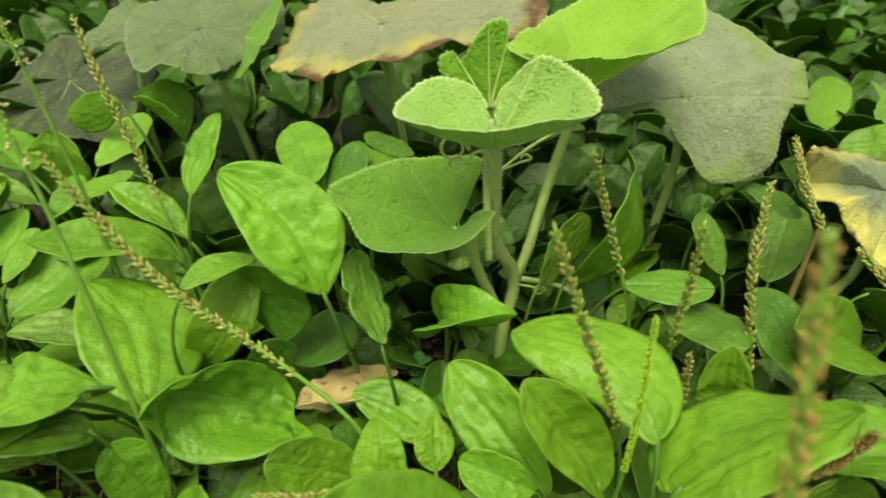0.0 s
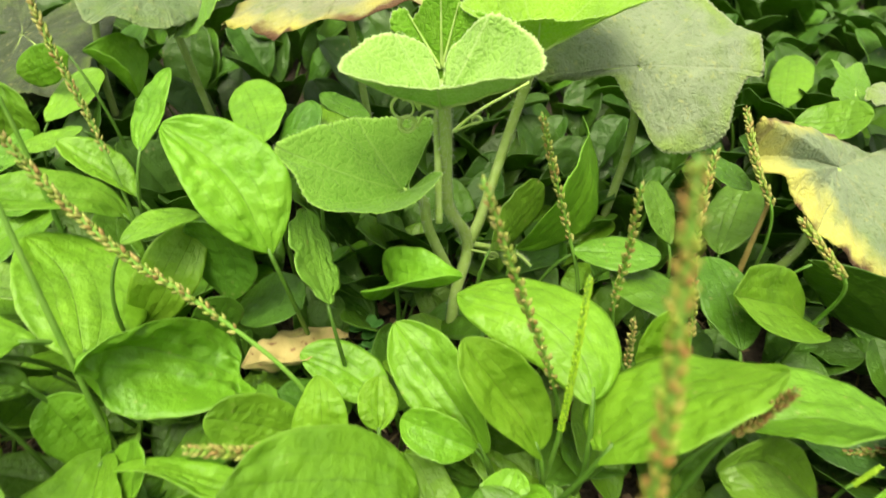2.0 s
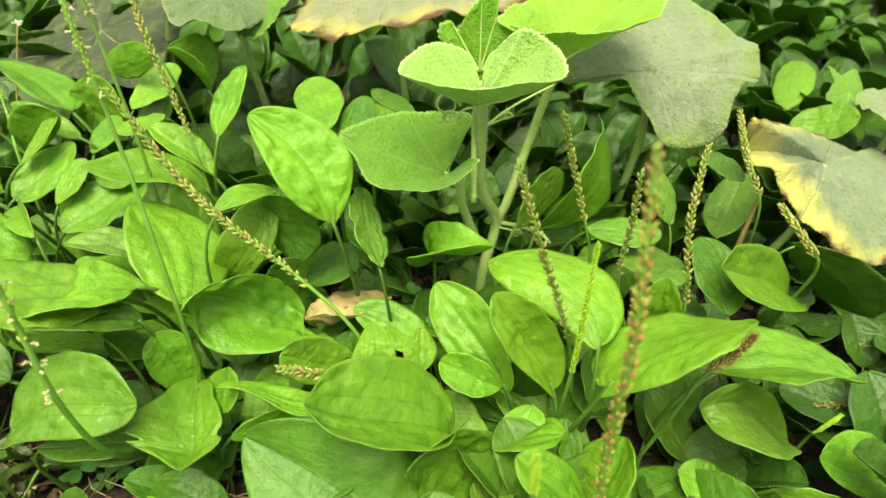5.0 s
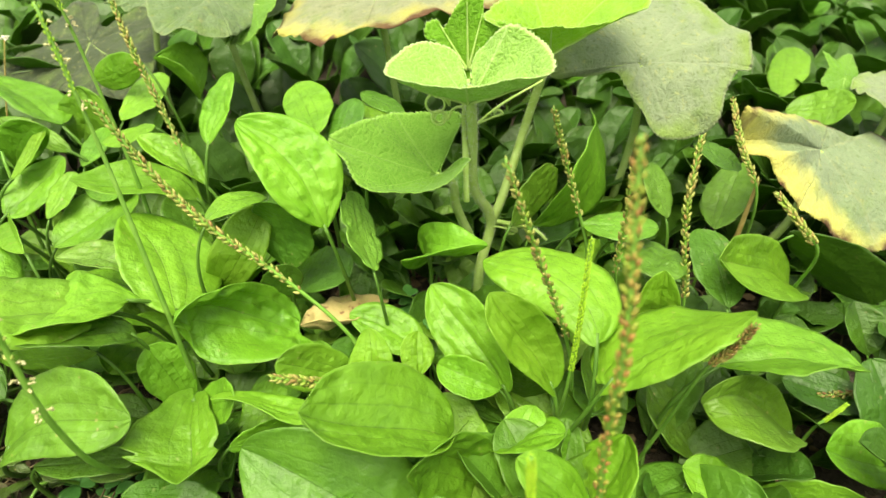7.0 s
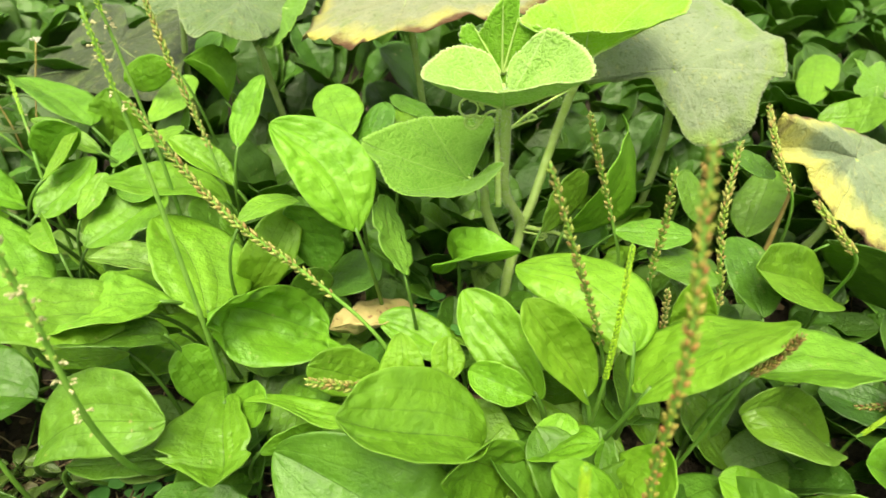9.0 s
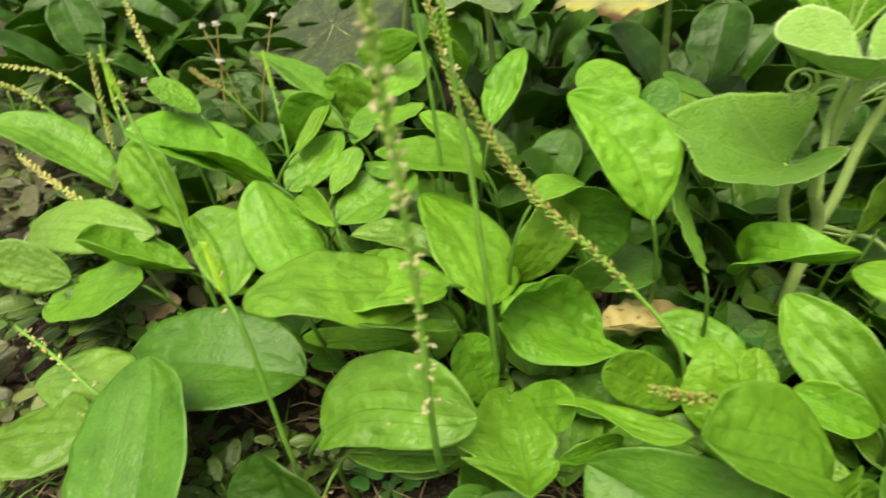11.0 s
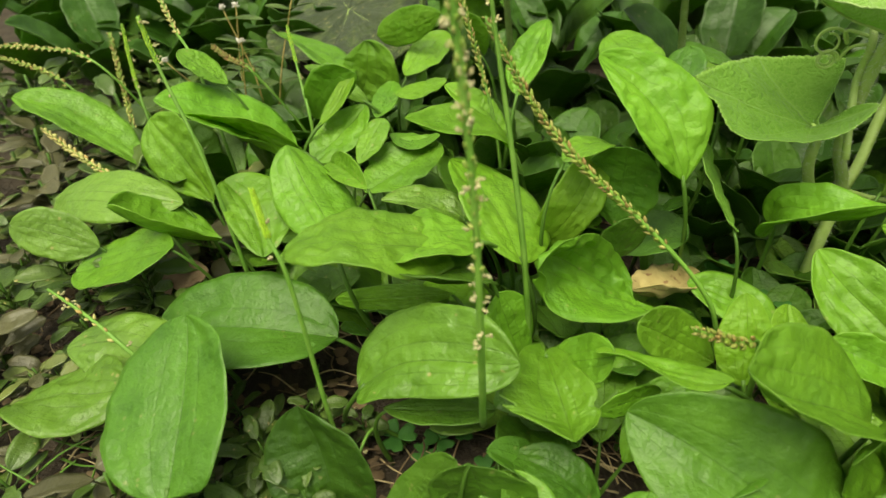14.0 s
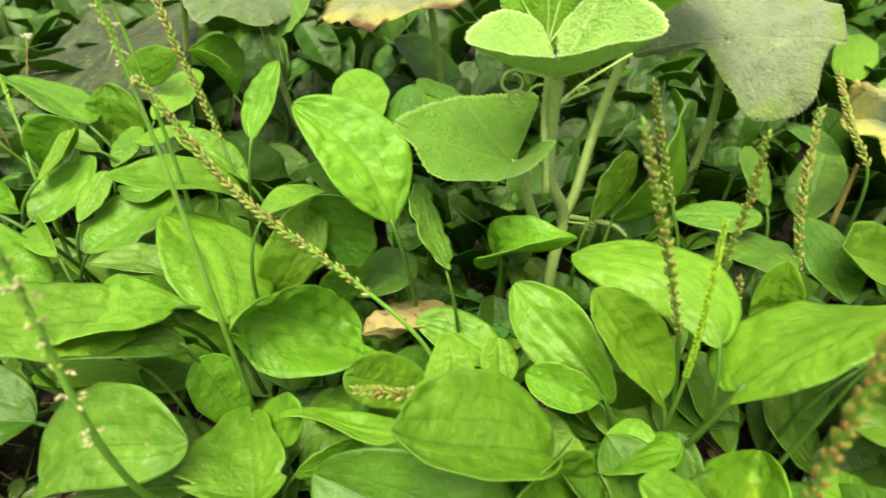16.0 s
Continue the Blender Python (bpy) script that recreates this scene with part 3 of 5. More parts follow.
def squash_leaf(centre, front, right, back, left, material, label, deep=0.16, sinus=0.6, gap=0.35, sag=0.0, cup=0.0, ruffle=1.0, cut=0.0, teeth=1.0, petiole=None, thick=0.0005, seed=1, rings=16, steps=240):
    """A lobed, toothed squash blade held at its centre; front, right, back and left are the ends of its main veins, and the notch lies at the back."""
    c = Vector(centre)
    arms = [Vector(p) - c for p in (front, right, back, left)]
    rng = random.Random(seed)
    ph = [rng.uniform(0, 6.28) for _ in range(8)]
    ob = thing("squash_leaf", c.x, c.y, c.z, label, "leaf", "squash leaves")
    size = sum(v.length for v in arms) / 4

    def at(a, rho):
        k = int(a / (math.pi / 2)) % 4
        f = a - int(a / (math.pi / 2)) * math.pi / 2
        ca, sa = abs(math.cos(f)), abs(math.sin(f))
        v = arms[k] * ca ** 0.75 + arms[(k + 1) % 4] * sa ** 0.75
        lobe = math.sin(2.5 * a) ** 2
        r = 1 - deep * lobe * (0.75 + 0.4 * math.sin(2 * a + ph[0])) + 0.035 * math.sin(3 * a + ph[1])
        r *= 1 - sinus * math.exp(-((a - math.pi) / gap) ** 4)
        r *= 1 - cut * math.exp(-((a - 5.45) / 0.38) ** 2)
        saw = (a * 48 / 6.2832 + 0.25 * math.sin(7 * a + ph[2])) % 1
        r += 0.022 * teeth * (saw if saw < 0.75 else 3 * (1 - saw)) * rho ** 6 + 0.010 * math.sin(a * 17 + ph[3]) * rho ** 3
        v = v * (r * rho)
        up = sag * math.sin(math.pi * rho) * 0.5 + cup * rho ** 5
        up += ruffle * size * rho ** 2 * (0.035 * math.sin(5 * a + ph[4]) + 0.02 * math.sin(13 * a + ph[5]))
        up += size * 0.012 * math.sin(31 * a + 9 * rho + ph[6]) * rho * math.sin(14 * rho + ph[7])
        up -= size * 0.04 * (1 - lobe) ** 6 * math.sin(math.pi * min(1.0, rho * 1.05))
        return v + Vector((0, 0, up))

    grid, uvs = [], []
    for i in range(rings + 1):
        rho = 0.02 + 0.98 * (i / rings)
        row = []
        for j in range(steps + 1):
            row.append(at(2 * math.pi * j / steps, rho))
            uvs.append((rho, j / steps))
        grid.append(row)
    verts, faces, cells = shell(grid, -thick)
    mesh_ob("blade", verts, faces, material, ob, "", uvs + uvs)
    for k in range(5):
        a = k * 2 * math.pi / 5 + 1e-4
        line = [at(a, 0.02 + 0.86 * i / 16) - Vector((0, 0, thick * 0.6)) for i in range(17)]
        tv, tf = tube(line, 0.0011, 0.0003, 6)
        mesh_ob("vein", tv, tf, VINE, ob)
    if petiole:
        line = glide([c + Vector((0, 0, -0.001))] + [Vector(p) for p in petiole], 22)
        tv, tf = tube(line, 0.0028, 0.0036, 10, 0.12)
        mesh_ob("petiole", [v - c for v in tv], tf, VINE, ob)
        hv, hf = hairs(line, 0.0032, 260, rng)
        mesh_ob("hair", [v - c for v in hv], hf, HAIR, ob, "fine white bristles")
    return ob


def lobed_leaf(centre, rim, lobes, material, label, dome=0.0, ruffle=1.0, teeth=1.6, petiole=None, seed=1, rings=18, hair=0):
    """A squash blade from the point where its veins meet to the lobes and notches of its rim; lobes names the rim points where main veins end."""
    c = Vector(centre)
    rim = [Vector(q) - c for q in rim]
    m = len(rim)
    rng = random.Random(seed)
    ph = [rng.uniform(0, 6.28) for _ in range(8)]
    ob = thing("squash_leaf", c.x, c.y, c.z, label, "leaf", "squash leaves")
    size = sum(v.length for v in rim) / m
    up = Vector((0, 0, 0))
    for k in range(m):
        up += rim[k].cross(rim[(k + 1) % m])
    up.normalize()
    each = 26
    steps = m * each

    def edge(u):
        k = int(u) % m
        f = u - int(u)
        p, q, r, s = rim[k - 1], rim[k], rim[(k + 1) % m], rim[(k + 2) % m]
        return 0.5 * ((2 * q) + (r - p) * f + (2 * p - 5 * q + 4 * r - s) * f * f + (3 * q - p - 3 * r + s) * f ** 3)

    run, total = [0.0], 0.0
    for j in range(steps):
        total += (edge((j + 1) / each) - edge(j / each)).length
        run.append(total)

    def at(j, rho):
        v = edge((j % steps) / each)
        ln = run[min(j, steps)]
        saw = (ln / 0.0036 + 0.3 * math.sin(ln * 300 + ph[0])) % 1
        grow = 0.0012 * teeth * (saw if saw < 0.7 else 2.33 * (1 - saw)) * rho ** 8
        a = 6.2832 * ln / total
        lift = dome * 4 * rho * (1 - rho)
        lift += ruffle * size * rho ** 3 * (0.022 * math.sin(6 * a + ph[1]) + 0.018 * math.sin(13 * a + ph[2]) + 0.010 * math.sin(29 * a + ph[3]))
        lift += size * 0.030 * noise.noise((v.x * rho * 60 + seed, v.y * rho * 60, v.z * rho * 60)) * min(1.0, 3 * rho)
        lift += size * 0.012 * noise.noise((v.x * rho * 170, v.y * rho * 170 + seed, v.z * rho * 170))
        return v * rho + v.normalized() * grow + up * lift

    marks = sorted(lobes)
    keys = [run[k * each] for k in marks]

    def angle(j):
        ln = run[j]
        n = len(keys)
        for i in range(n):
            a, b = keys[i], keys[(i + 1) % n] + (total if i == n - 1 else 0)
            for x in (ln, ln + total):
                if a <= x <= b:
                    return (i + (x - a) / max(b - a, 1e-9)) / 5
        return 0.0

    grid, uvs = [], []
    for i in range(rings + 1):
        rho = 0.015 + 0.985 * (i / rings) ** 0.85
        grid.append([at(j, rho) for j in range(steps + 1)])
        uvs += [(rho, angle(j)) for j in range(steps + 1)]
    verts, faces, cells = shell(grid, 0.0005)
    mesh_ob("blade", verts, faces, material, ob, "", uvs + uvs)
    for k in marks:
        line = [at(k * each, 0.02 + 0.9 * i / 18) - up * 0.0013 for i in range(19)]
        tv, tf = tube(line, 0.0010, 0.0003, 6)
        mesh_ob("vein", tv, tf, VINE, ob)
    if hair:
        hv, hf = [], []
        for j in range(0, steps, 2):
            p = at(j, 1.0)
            n = len(hv)
            w = edge(((j + 1) % steps) / each) - edge((j % steps) / each)
            w = w.normalized() * 0.00012 if w.length > 1e-9 else Vector((0.00012, 0, 0))
            ln = rng.uniform(0.0006, 0.0016)
            d = p.normalized() + Vector((rng.uniform(-0.5, 0.5), rng.uniform(-0.5, 0.5), rng.uniform(-0.5, 0.5)))
            hv += [p - w, p + w, p + up * 0.0002, p + d.normalized() * ln]
            hf += [(n, n + 1, n + 3), (n + 1, n + 2, n + 3), (n + 2, n, n + 3)]
        mesh_ob("hair", hv, hf, HAIR, ob, "fine white bristles along the rim")
    if petiole:
        line = glide([c + Vector((0, 0, -0.001))] + [Vector(p) for p in petiole], 22)
        tv, tf = tube(line, 0.0028, 0.0036, 10, 0.12)
        mesh_ob("petiole", [v - c for v in tv], tf, VINE, ob)
        hv, hf = hairs(line, 0.0032, 260, rng)
        mesh_ob("hair", [v - c for v in hv], hf, HAIR, ob, "fine white bristles")
    return ob


def hairs(line, r, count, rng):
    verts, faces = [], []
    for _ in range(count):
        x = rng.random() * (len(line) - 1.001)
        k = int(x)
        p = line[k].lerp(line[k + 1], x - k)
        d = (line[k + 1] - line[k]).normalized()
        s = d.orthogonal().normalized()
        a = rng.uniform(0, 6.28)
        out = s * math.cos(a) + d.cross(s) * math.sin(a)
        t = d.cross(out) * 0.00014
        ln = rng.uniform(0.0014, 0.0034)
        n = len(verts)
        verts += [p + out * r * 0.9 - t, p + out * r * 0.9 + t, p + out * r * 0.9 + d * 0.00024, p + out * (r + ln) + d * ln * rng.uniform(-0.3, 0.3)]
        faces += [(n, n + 1, n + 3), (n + 1, n + 2, n + 3), (n + 2, n, n + 3)]
    return verts, faces


# ---- ground ----
def ground():
    verts, faces = [], []
    xs = [-40, -12, -4, -1.6] + [-1.0 + 0.025 * i for i in range(73)] + [1.6, 4, 12, 40]
    ys = [-40, -12, -4, -1.2] + [-0.3 + 0.025 * i for i in range(65)] + [1.9, 3, 6, 14, 40]
    for y in ys:
        for x in xs:
            near = max(0.0, 1 - max(abs(x) - 0.6, abs(y - 0.4) - 0.6, 0))
            z = -0.004 + near * (0.010 * noise.noise((x * 9, y * 9, 0)) + 0.005 * noise.noise((x * 31, y * 31, 3)))
            verts.append((x, y, z))
    w = len(xs)
    for j in range(len(ys) - 1):
        for i in range(w - 1):
            a = j * w + i
            faces.append((a, a + 1, a + w + 1, a + w))
    ob = mesh_ob("ground", verts, faces, SOIL)
    tagged(ob, "dark crumbly garden soil under the plants", "ground", kind="structure")


ground()

# ---- plantain leaves ----
p = plantain(-0.058, 0.299)
frond(p, (-0.068, 0.277, 0.143), (-0.081, 0.283, 0.183), (-0.085, 0.301, 0.183), (-0.125, 0.306, 0.210), -21, 18, (0.0287, 0.0294), (0.77, 0.72), 0.47, (19, 20), (-0.04, -0.02), 'young', wave=0.3, bumps=1.7)
frond(p, (-0.088, 0.246, 0.074), (-0.105, 0.262, 0.066), (-0.157, 0.235, 0.134), (-0.151, 0.202, 0.127), -67, -103, (0.0349, 0.0245), (0.49, 0.67), 0.42, (33, 21), (0.21, -0.04), 'green', bumps=3.6, curl=(1.3, 0.0))
leaf(p, (-0.084, 0.352, 0.177), (-0.113, 0.422, 0.186), -18, 0.0164, 0.0220, -1, -1, -0.0019, 0.61, 'green')
leaf(p, (-0.046, 0.336, 0.188), (-0.054, 0.420, 0.175), -1, 0.0199, 0.0199, -18, -18, -0.0021, 0.62, 'green')
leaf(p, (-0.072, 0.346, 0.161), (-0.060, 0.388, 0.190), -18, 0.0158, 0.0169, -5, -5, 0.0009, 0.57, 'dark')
p = plantain(0.077, 0.173)
frond(p, (0.015, 0.155, 0.075), (0.026, 0.161, 0.090), (-0.050, 0.132, 0.120), (-0.060, 0.129, 0.140), -12, -17, (0.0274, 0.0355), (0.85, 0.75), 0.49, (25, 26), (-0.21, -0.06), 'green', bumps=1.2, curl=(0.7, 0.0))
frond(p, (0.053, 0.194, 0.079), (0.037, 0.206, 0.109), (0.023, 0.232, 0.098), (0.004, 0.246, 0.123), -50, 62, (0.0220, 0.0231), (0.69, 0.48), 0.49, (16, 19), (-0.02, 0.01), 'green')
frond(p, (0.081, 0.190, 0.087), (0.069, 0.203, 0.113), (0.050, 0.197, 0.132), (0.039, 0.207, 0.151), -23, -7, (0.0197, 0.0207), (0.67, 0.54), 0.55, (19, 46), (0.08, 0.01), 'young')
frond(p, (0.106, 0.167, 0.118), (0.123, 0.175, 0.148), (0.158, 0.177, 0.153), (0.178, 0.174, 0.167), -38, -40, (0.0455, 0.0322), (0.20, 0.89), 0.59, (11, -14), (0.07, 0.10), 'green')
leaf(p, (0.049, 0.195, 0.079), (0.009, 0.208, 0.088), -36, 0.0164, 0.0144, 31, 36, 0.0017, 0.48, 'green')
leaf(p, (0.072, 0.206, 0.013), (0.063, 0.193, 0.103), 29, 0.0199, 0.0185, 19, 20, 0.0090, 0.40, 'dark')
frond(p, (0.050, 0.160, 0.038), (0.024, 0.153, 0.056), (0.010, 0.150, 0.094), (-0.007, 0.123, 0.094), -77, -31, (0.0299, 0.0220), (0.48, 0.61), 0.50, (13, 18), (0.02, -0.00), 'green')
p = plantain(0.131, 0.148)
frond(p, (0.102, 0.189, 0.129), (0.105, 0.221, 0.153), (0.062, 0.250, 0.140), (0.039, 0.260, 0.133), -11, 6, (0.0231, 0.0329), (0.47, 0.59), 0.48, (-15, -13), (0.03, 0.00), 'green')
frond(p, (0.174, 0.184, 0.115), (0.206, 0.195, 0.119), (0.228, 0.181, 0.124), (0.253, 0.173, 0.124), -17, -24, (0.0333, 0.0389), (0.66, 0.63), 0.50, (16, 17), (-0.01, -0.03), 'green')
frond(p, (0.152, 0.229, 0.097), (0.154, 0.230, 0.113), (0.150, 0.229, 0.126), (0.150, 0.233, 0.148), -46, 2, (0.0161, 0.0146), (0.60, 0.60), 0.47, (21, 23), (0.00, -0.00), 'young')
frond(p, (0.096, 0.116, 0.052), (0.102, 0.128, 0.073), (0.113, 0.137, 0.081), (0.118, 0.151, 0.093), -52, -5, (0.0342, 0.0319), (0.63, 0.61), 0.53, (7, 13), (-0.00, -0.00), 'young')
frond(p, (0.097, 0.113, 0.054), (0.088, 0.122, 0.073), (0.068, 0.124, 0.085), (0.053, 0.134, 0.095), 8, -12, (0.0205, 0.0199), (0.60, 0.62), 0.49, (13, 13), (0.00, -0.00), 'young')
p = plantain(0.339, 0.323)
frond(p, (0.282, 0.302, 0.071), (0.268, 0.293, 0.107), (0.211, 0.278, 0.116), (0.191, 0.251, 0.144), -38, -16, (0.0353, 0.0243), (0.65, 0.54), 0.50, (28, 29), (-0.03, 0.04), 'green')
p = plantain(0.280, 0.178)
frond(p, (0.239, 0.180, 0.048), (0.208, 0.197, 0.084), (0.178, 0.168, 0.112), (0.166, 0.170, 0.098), -36, -28, (0.0425, 0.0171), (0.62, 0.45), 0.52, (45, 39), (-0.02, 0.00), 'deep')
p = plantain(0.210, 0.146)
leaf(p, (0.181, 0.176, 0.034), (0.151, 0.210, 0.067), 1, 0.0180, 0.0171, 12, 12, -0.0004, 0.54, 'deep')
leaf(p, (0.203, 0.142, 0.039), (0.158, 0.152, 0.060), -19, 0.0161, 0.0144, 8, 9, 0.0017, 0.62, 'young')
p = plantain(0.293, 0.121)
leaf(p, (0.261, 0.131, 0.059), (0.207, 0.146, 0.042), -82, 0.0183, 0.0158, 1, 1, 0.0001, 0.49, 'green')
p = plantain(0.337, 0.178)
frond(p, (0.316, 0.164, 0.036), (0.294, 0.162, 0.050), (0.265, 0.158, 0.057), (0.243, 0.158, 0.072), -28, -7, (0.0158, 0.0265), (0.60, 0.60), 0.49, (14, 14), (0.00, 0.00), 'green')
# shade tone: the shadow low at the right is in this leaf's colour
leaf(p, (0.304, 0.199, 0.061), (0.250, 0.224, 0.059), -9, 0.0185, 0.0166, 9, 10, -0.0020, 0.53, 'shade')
p = plantain(0.230, 0.326)
# Shadow of the yellowed squash leaf above is put into this leaf's colour
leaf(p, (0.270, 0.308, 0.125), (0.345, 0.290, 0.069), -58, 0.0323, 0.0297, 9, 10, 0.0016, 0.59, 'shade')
leaf(p, (0.244, 0.366, 0.085), (0.278, 0.423, 0.117), -20, 0.0218, 0.0210, 6, 6, -0.0008, 0.43, 'deep')
p = plantain(0.210, 0.213)
leaf(p, (0.208, 0.248, 0.103), (0.202, 0.307, 0.127), 7, 0.0204, 0.0217, 1, 1, 0.0028, 0.45, 'dark')
p = plantain(0.289, 0.462)
leaf(p, (0.324, 0.463, 0.150), (0.364, 0.434, 0.172), 34, 0.0205, 0.0191, 1, 1, -0.0050, 0.45, 'green')
p = plantain(0.360, 0.539)
leaf(p, (0.377, 0.570, 0.114), (0.416, 0.656, 0.140), -18, 0.0176, 0.0245, -4, -3, 0.0006, 0.59, 'green')
p = plantain(0.055, 0.308)
leaf(p, (0.083, 0.331, 0.112), (0.129, 0.393, 0.178), 90, 0.0429, 0.0393, 4, 4, 0.0230, 0.46, 'green')
leaf(p, (0.063, 0.318, 0.120), (0.100, 0.356, 0.148), 80, 0.0181, 0.0165, -3, -3, -0.0003, 0.59, 'deep')
leaf(p, (0.112, 0.301, 0.134), (0.163, 0.291, 0.139), 4, 0.0162, 0.0164, -2, -2, 0.0008, 0.50, 'deep')
p = plantain(0.117, 0.329)
leaf(p, (0.139, 0.301, 0.123), (0.171, 0.252, 0.127), 3, 0.0184, 0.0190, -3, -3, 0.0003, 0.49, 'deep')
p = plantain(0.189, 0.276)
leaf(p, (0.175, 0.308, 0.136), (0.163, 0.335, 0.166), 10, 0.0129, 0.0132, 2, 2, -0.0001, 0.52, 'deep')
p = plantain(0.181, 0.400)
leaf(p, (0.209, 0.378, 0.162), (0.243, 0.356, 0.149), 5, 0.0137, 0.0133, 4, 4, 0.0000, 0.51, 'dark')
p = plantain(-0.213, 0.435)
leaf(p, (-0.249, 0.454, 0.192), (-0.316, 0.492, 0.159), -87, 0.0153, 0.0165, -9, -8, -0.0016, 0.59, 'young')
leaf(p, (-0.241, 0.428, 0.145), (-0.281, 0.409, 0.137), -1, 0.0143, 0.0152, 2, 2, -0.0020, 0.49, 'green')
p = plantain(-0.184, 0.488)
leaf(p, (-0.215, 0.472, 0.150), (-0.245, 0.468, 0.190), -7, 0.0188, 0.0370, 62, 27, 0.0041, 0.51, 'young')
p = plantain(-0.297, 0.420)
leaf(p, (-0.283, 0.453, 0.137), (-0.255, 0.501, 0.163), 4, 0.0190, 0.0199, 1, 1, -0.0007, 0.55, 'green')
p = plantain(-0.212, 0.369)
frond(p, (-0.178, 0.379, 0.153), (-0.174, 0.396, 0.173), (-0.165, 0.405, 0.183), (-0.159, 0.415, 0.199), -13, -18, (0.0211, 0.0160), (0.69, 0.62), 0.51, (4, 7), (-0.01, -0.00), 'green')
p = plantain(-0.318, 0.480)
frond(p, (-0.331, 0.440, 0.139), (-0.358, 0.456, 0.145), (-0.385, 0.479, 0.158), (-0.418, 0.488, 0.162), 22, 7, (0.0308, 0.0327), (0.52, 0.60), 0.50, (12, 11), (0.02, -0.00), 'green')
p = plantain(-0.291, 0.355)
frond(p, (-0.304, 0.398, 0.135), (-0.323, 0.397, 0.145), (-0.335, 0.400, 0.155), (-0.354, 0.401, 0.163), -12, 20, (0.0112, 0.0111), (0.61, 0.58), 0.50, (17, 17), (-0.00, 0.01), 'green')
frond(p, (-0.343, 0.341, 0.115), (-0.365, 0.333, 0.138), (-0.397, 0.310, 0.157), (-0.428, 0.303, 0.173), -3, -3, (0.0337, 0.0370), (0.60, 0.43), 0.49, (16, 16), (0.00, -0.04), 'green')
frond(p, (-0.319, 0.296, 0.142), (-0.352, 0.305, 0.148), (-0.381, 0.309, 0.158), (-0.422, 0.323, 0.150), -122, -42, (0.0205, 0.0247), (0.57, 0.64), 0.48, (6, 11), (0.00, -0.02), 'young')
frond(p, (-0.331, 0.461, 0.111), (-0.324, 0.460, 0.129), (-0.315, 0.459, 0.145), (-0.321, 0.464, 0.164), 57, -11, (0.0242, 0.0343), (0.60, 0.60), 0.50, (11, 1), (-0.00, -0.00), 'green')
leaf(p, (-0.295, 0.393, 0.123), (-0.291, 0.439, 0.137), -1, 0.0119, 0.0120, 3, 3, -0.0001, 0.52, 'green')
leaf(p, (-0.273, 0.353, 0.129), (-0.233, 0.349, 0.131), 0, 0.0137, 0.0119, -1, -2, -0.0049, 0.40, 'green')
p = plantain(-0.156, 0.313)
frond(p, (-0.184, 0.370, 0.121), (-0.202, 0.376, 0.140), (-0.216, 0.377, 0.143), (-0.234, 0.382, 0.158), 0, -8, (0.0155, 0.0188), (0.62, 0.71), 0.51, (20, 20), (-0.01, -0.03), 'green')
frond(p, (-0.176, 0.335, 0.126), (-0.192, 0.331, 0.159), (-0.214, 0.305, 0.153), (-0.245, 0.299, 0.168), -4, 3, (0.0256, 0.0228), (0.60, 0.60), 0.48, (16, 17), (0.00, 0.01), 'young')
leaf(p, (-0.155, 0.278, 0.087), (-0.117, 0.302, 0.146), 66, 0.0206, 0.0147, 4, 6, 0.0169, 0.55, 'young')
leaf(p, (-0.109, 0.328, 0.065), (-0.056, 0.284, 0.097), 22, 0.0206, 0.0248, 9, 8, 0.0044, 0.59, 'dark')
frond(p, (-0.203, 0.271, 0.110), (-0.221, 0.278, 0.119), (-0.238, 0.274, 0.118), (-0.259, 0.273, 0.120), 4, 14, (0.0151, 0.0196), (0.52, 0.59), 0.49, (16, 16), (0.03, 0.00), 'dull')
p = plantain(-0.330, 0.271)
frond(p, (-0.331, 0.332, 0.114), (-0.317, 0.348, 0.123), (-0.310, 0.362, 0.128), (-0.299, 0.380, 0.140), 11, -21, (0.0212, 0.0212), (0.65, 0.59), 0.49, (10, 9), (-0.01, 0.00), 'green')
leaf(p, (-0.281, 0.303, 0.106), (-0.235, 0.354, 0.124), 12, 0.0271, 0.0230, 8, 9, -0.0017, 0.50, 'green', notch=0.1)
leaf(p, (-0.381, 0.263, 0.083), (-0.435, 0.231, 0.128), 6, 0.0182, 0.0307, 44, 24, -0.0079, 0.47, 'green')
leaf(p, (-0.393, 0.227, 0.101), (-0.475, 0.222, 0.075), -9, 0.0258, 0.0277, 5, 5, -0.0021, 0.46, 'green')
leaf(p, (-0.289, 0.320, 0.120), (-0.277, 0.353, 0.142), 0, 0.0114, 0.0118, -1, -1, 0.0003, 0.62, 'green')
p = plantain(-0.154, 0.216)
frond(p, (-0.160, 0.226, 0.111), (-0.177, 0.253, 0.123), (-0.178, 0.278, 0.127), (-0.214, 0.292, 0.143), 23, 3, (0.0298, 0.0410), (0.61, 0.60), 0.49, (3, -0), (-0.00, -0.00), 'green')
leaf(p, (-0.141, 0.260, 0.163), (-0.113, 0.298, 0.157), 2, 0.0100, 0.0128, 8, 6, 0.0047, 0.40, 'green')
leaf(p, (-0.115, 0.262, 0.088), (-0.092, 0.261, 0.126), 107, 0.0140, 0.0135, -1, -1, -0.0006, 0.58, 'dark')
frond(p, (-0.198, 0.210, 0.129), (-0.218, 0.190, 0.144), (-0.254, 0.176, 0.164), (-0.281, 0.170, 0.150), -0, 25, (0.0268, 0.0387), (0.60, 0.35), 0.49, (2, -4), (0.00, 0.02), 'green', wave=1.6, bumps=1.6)
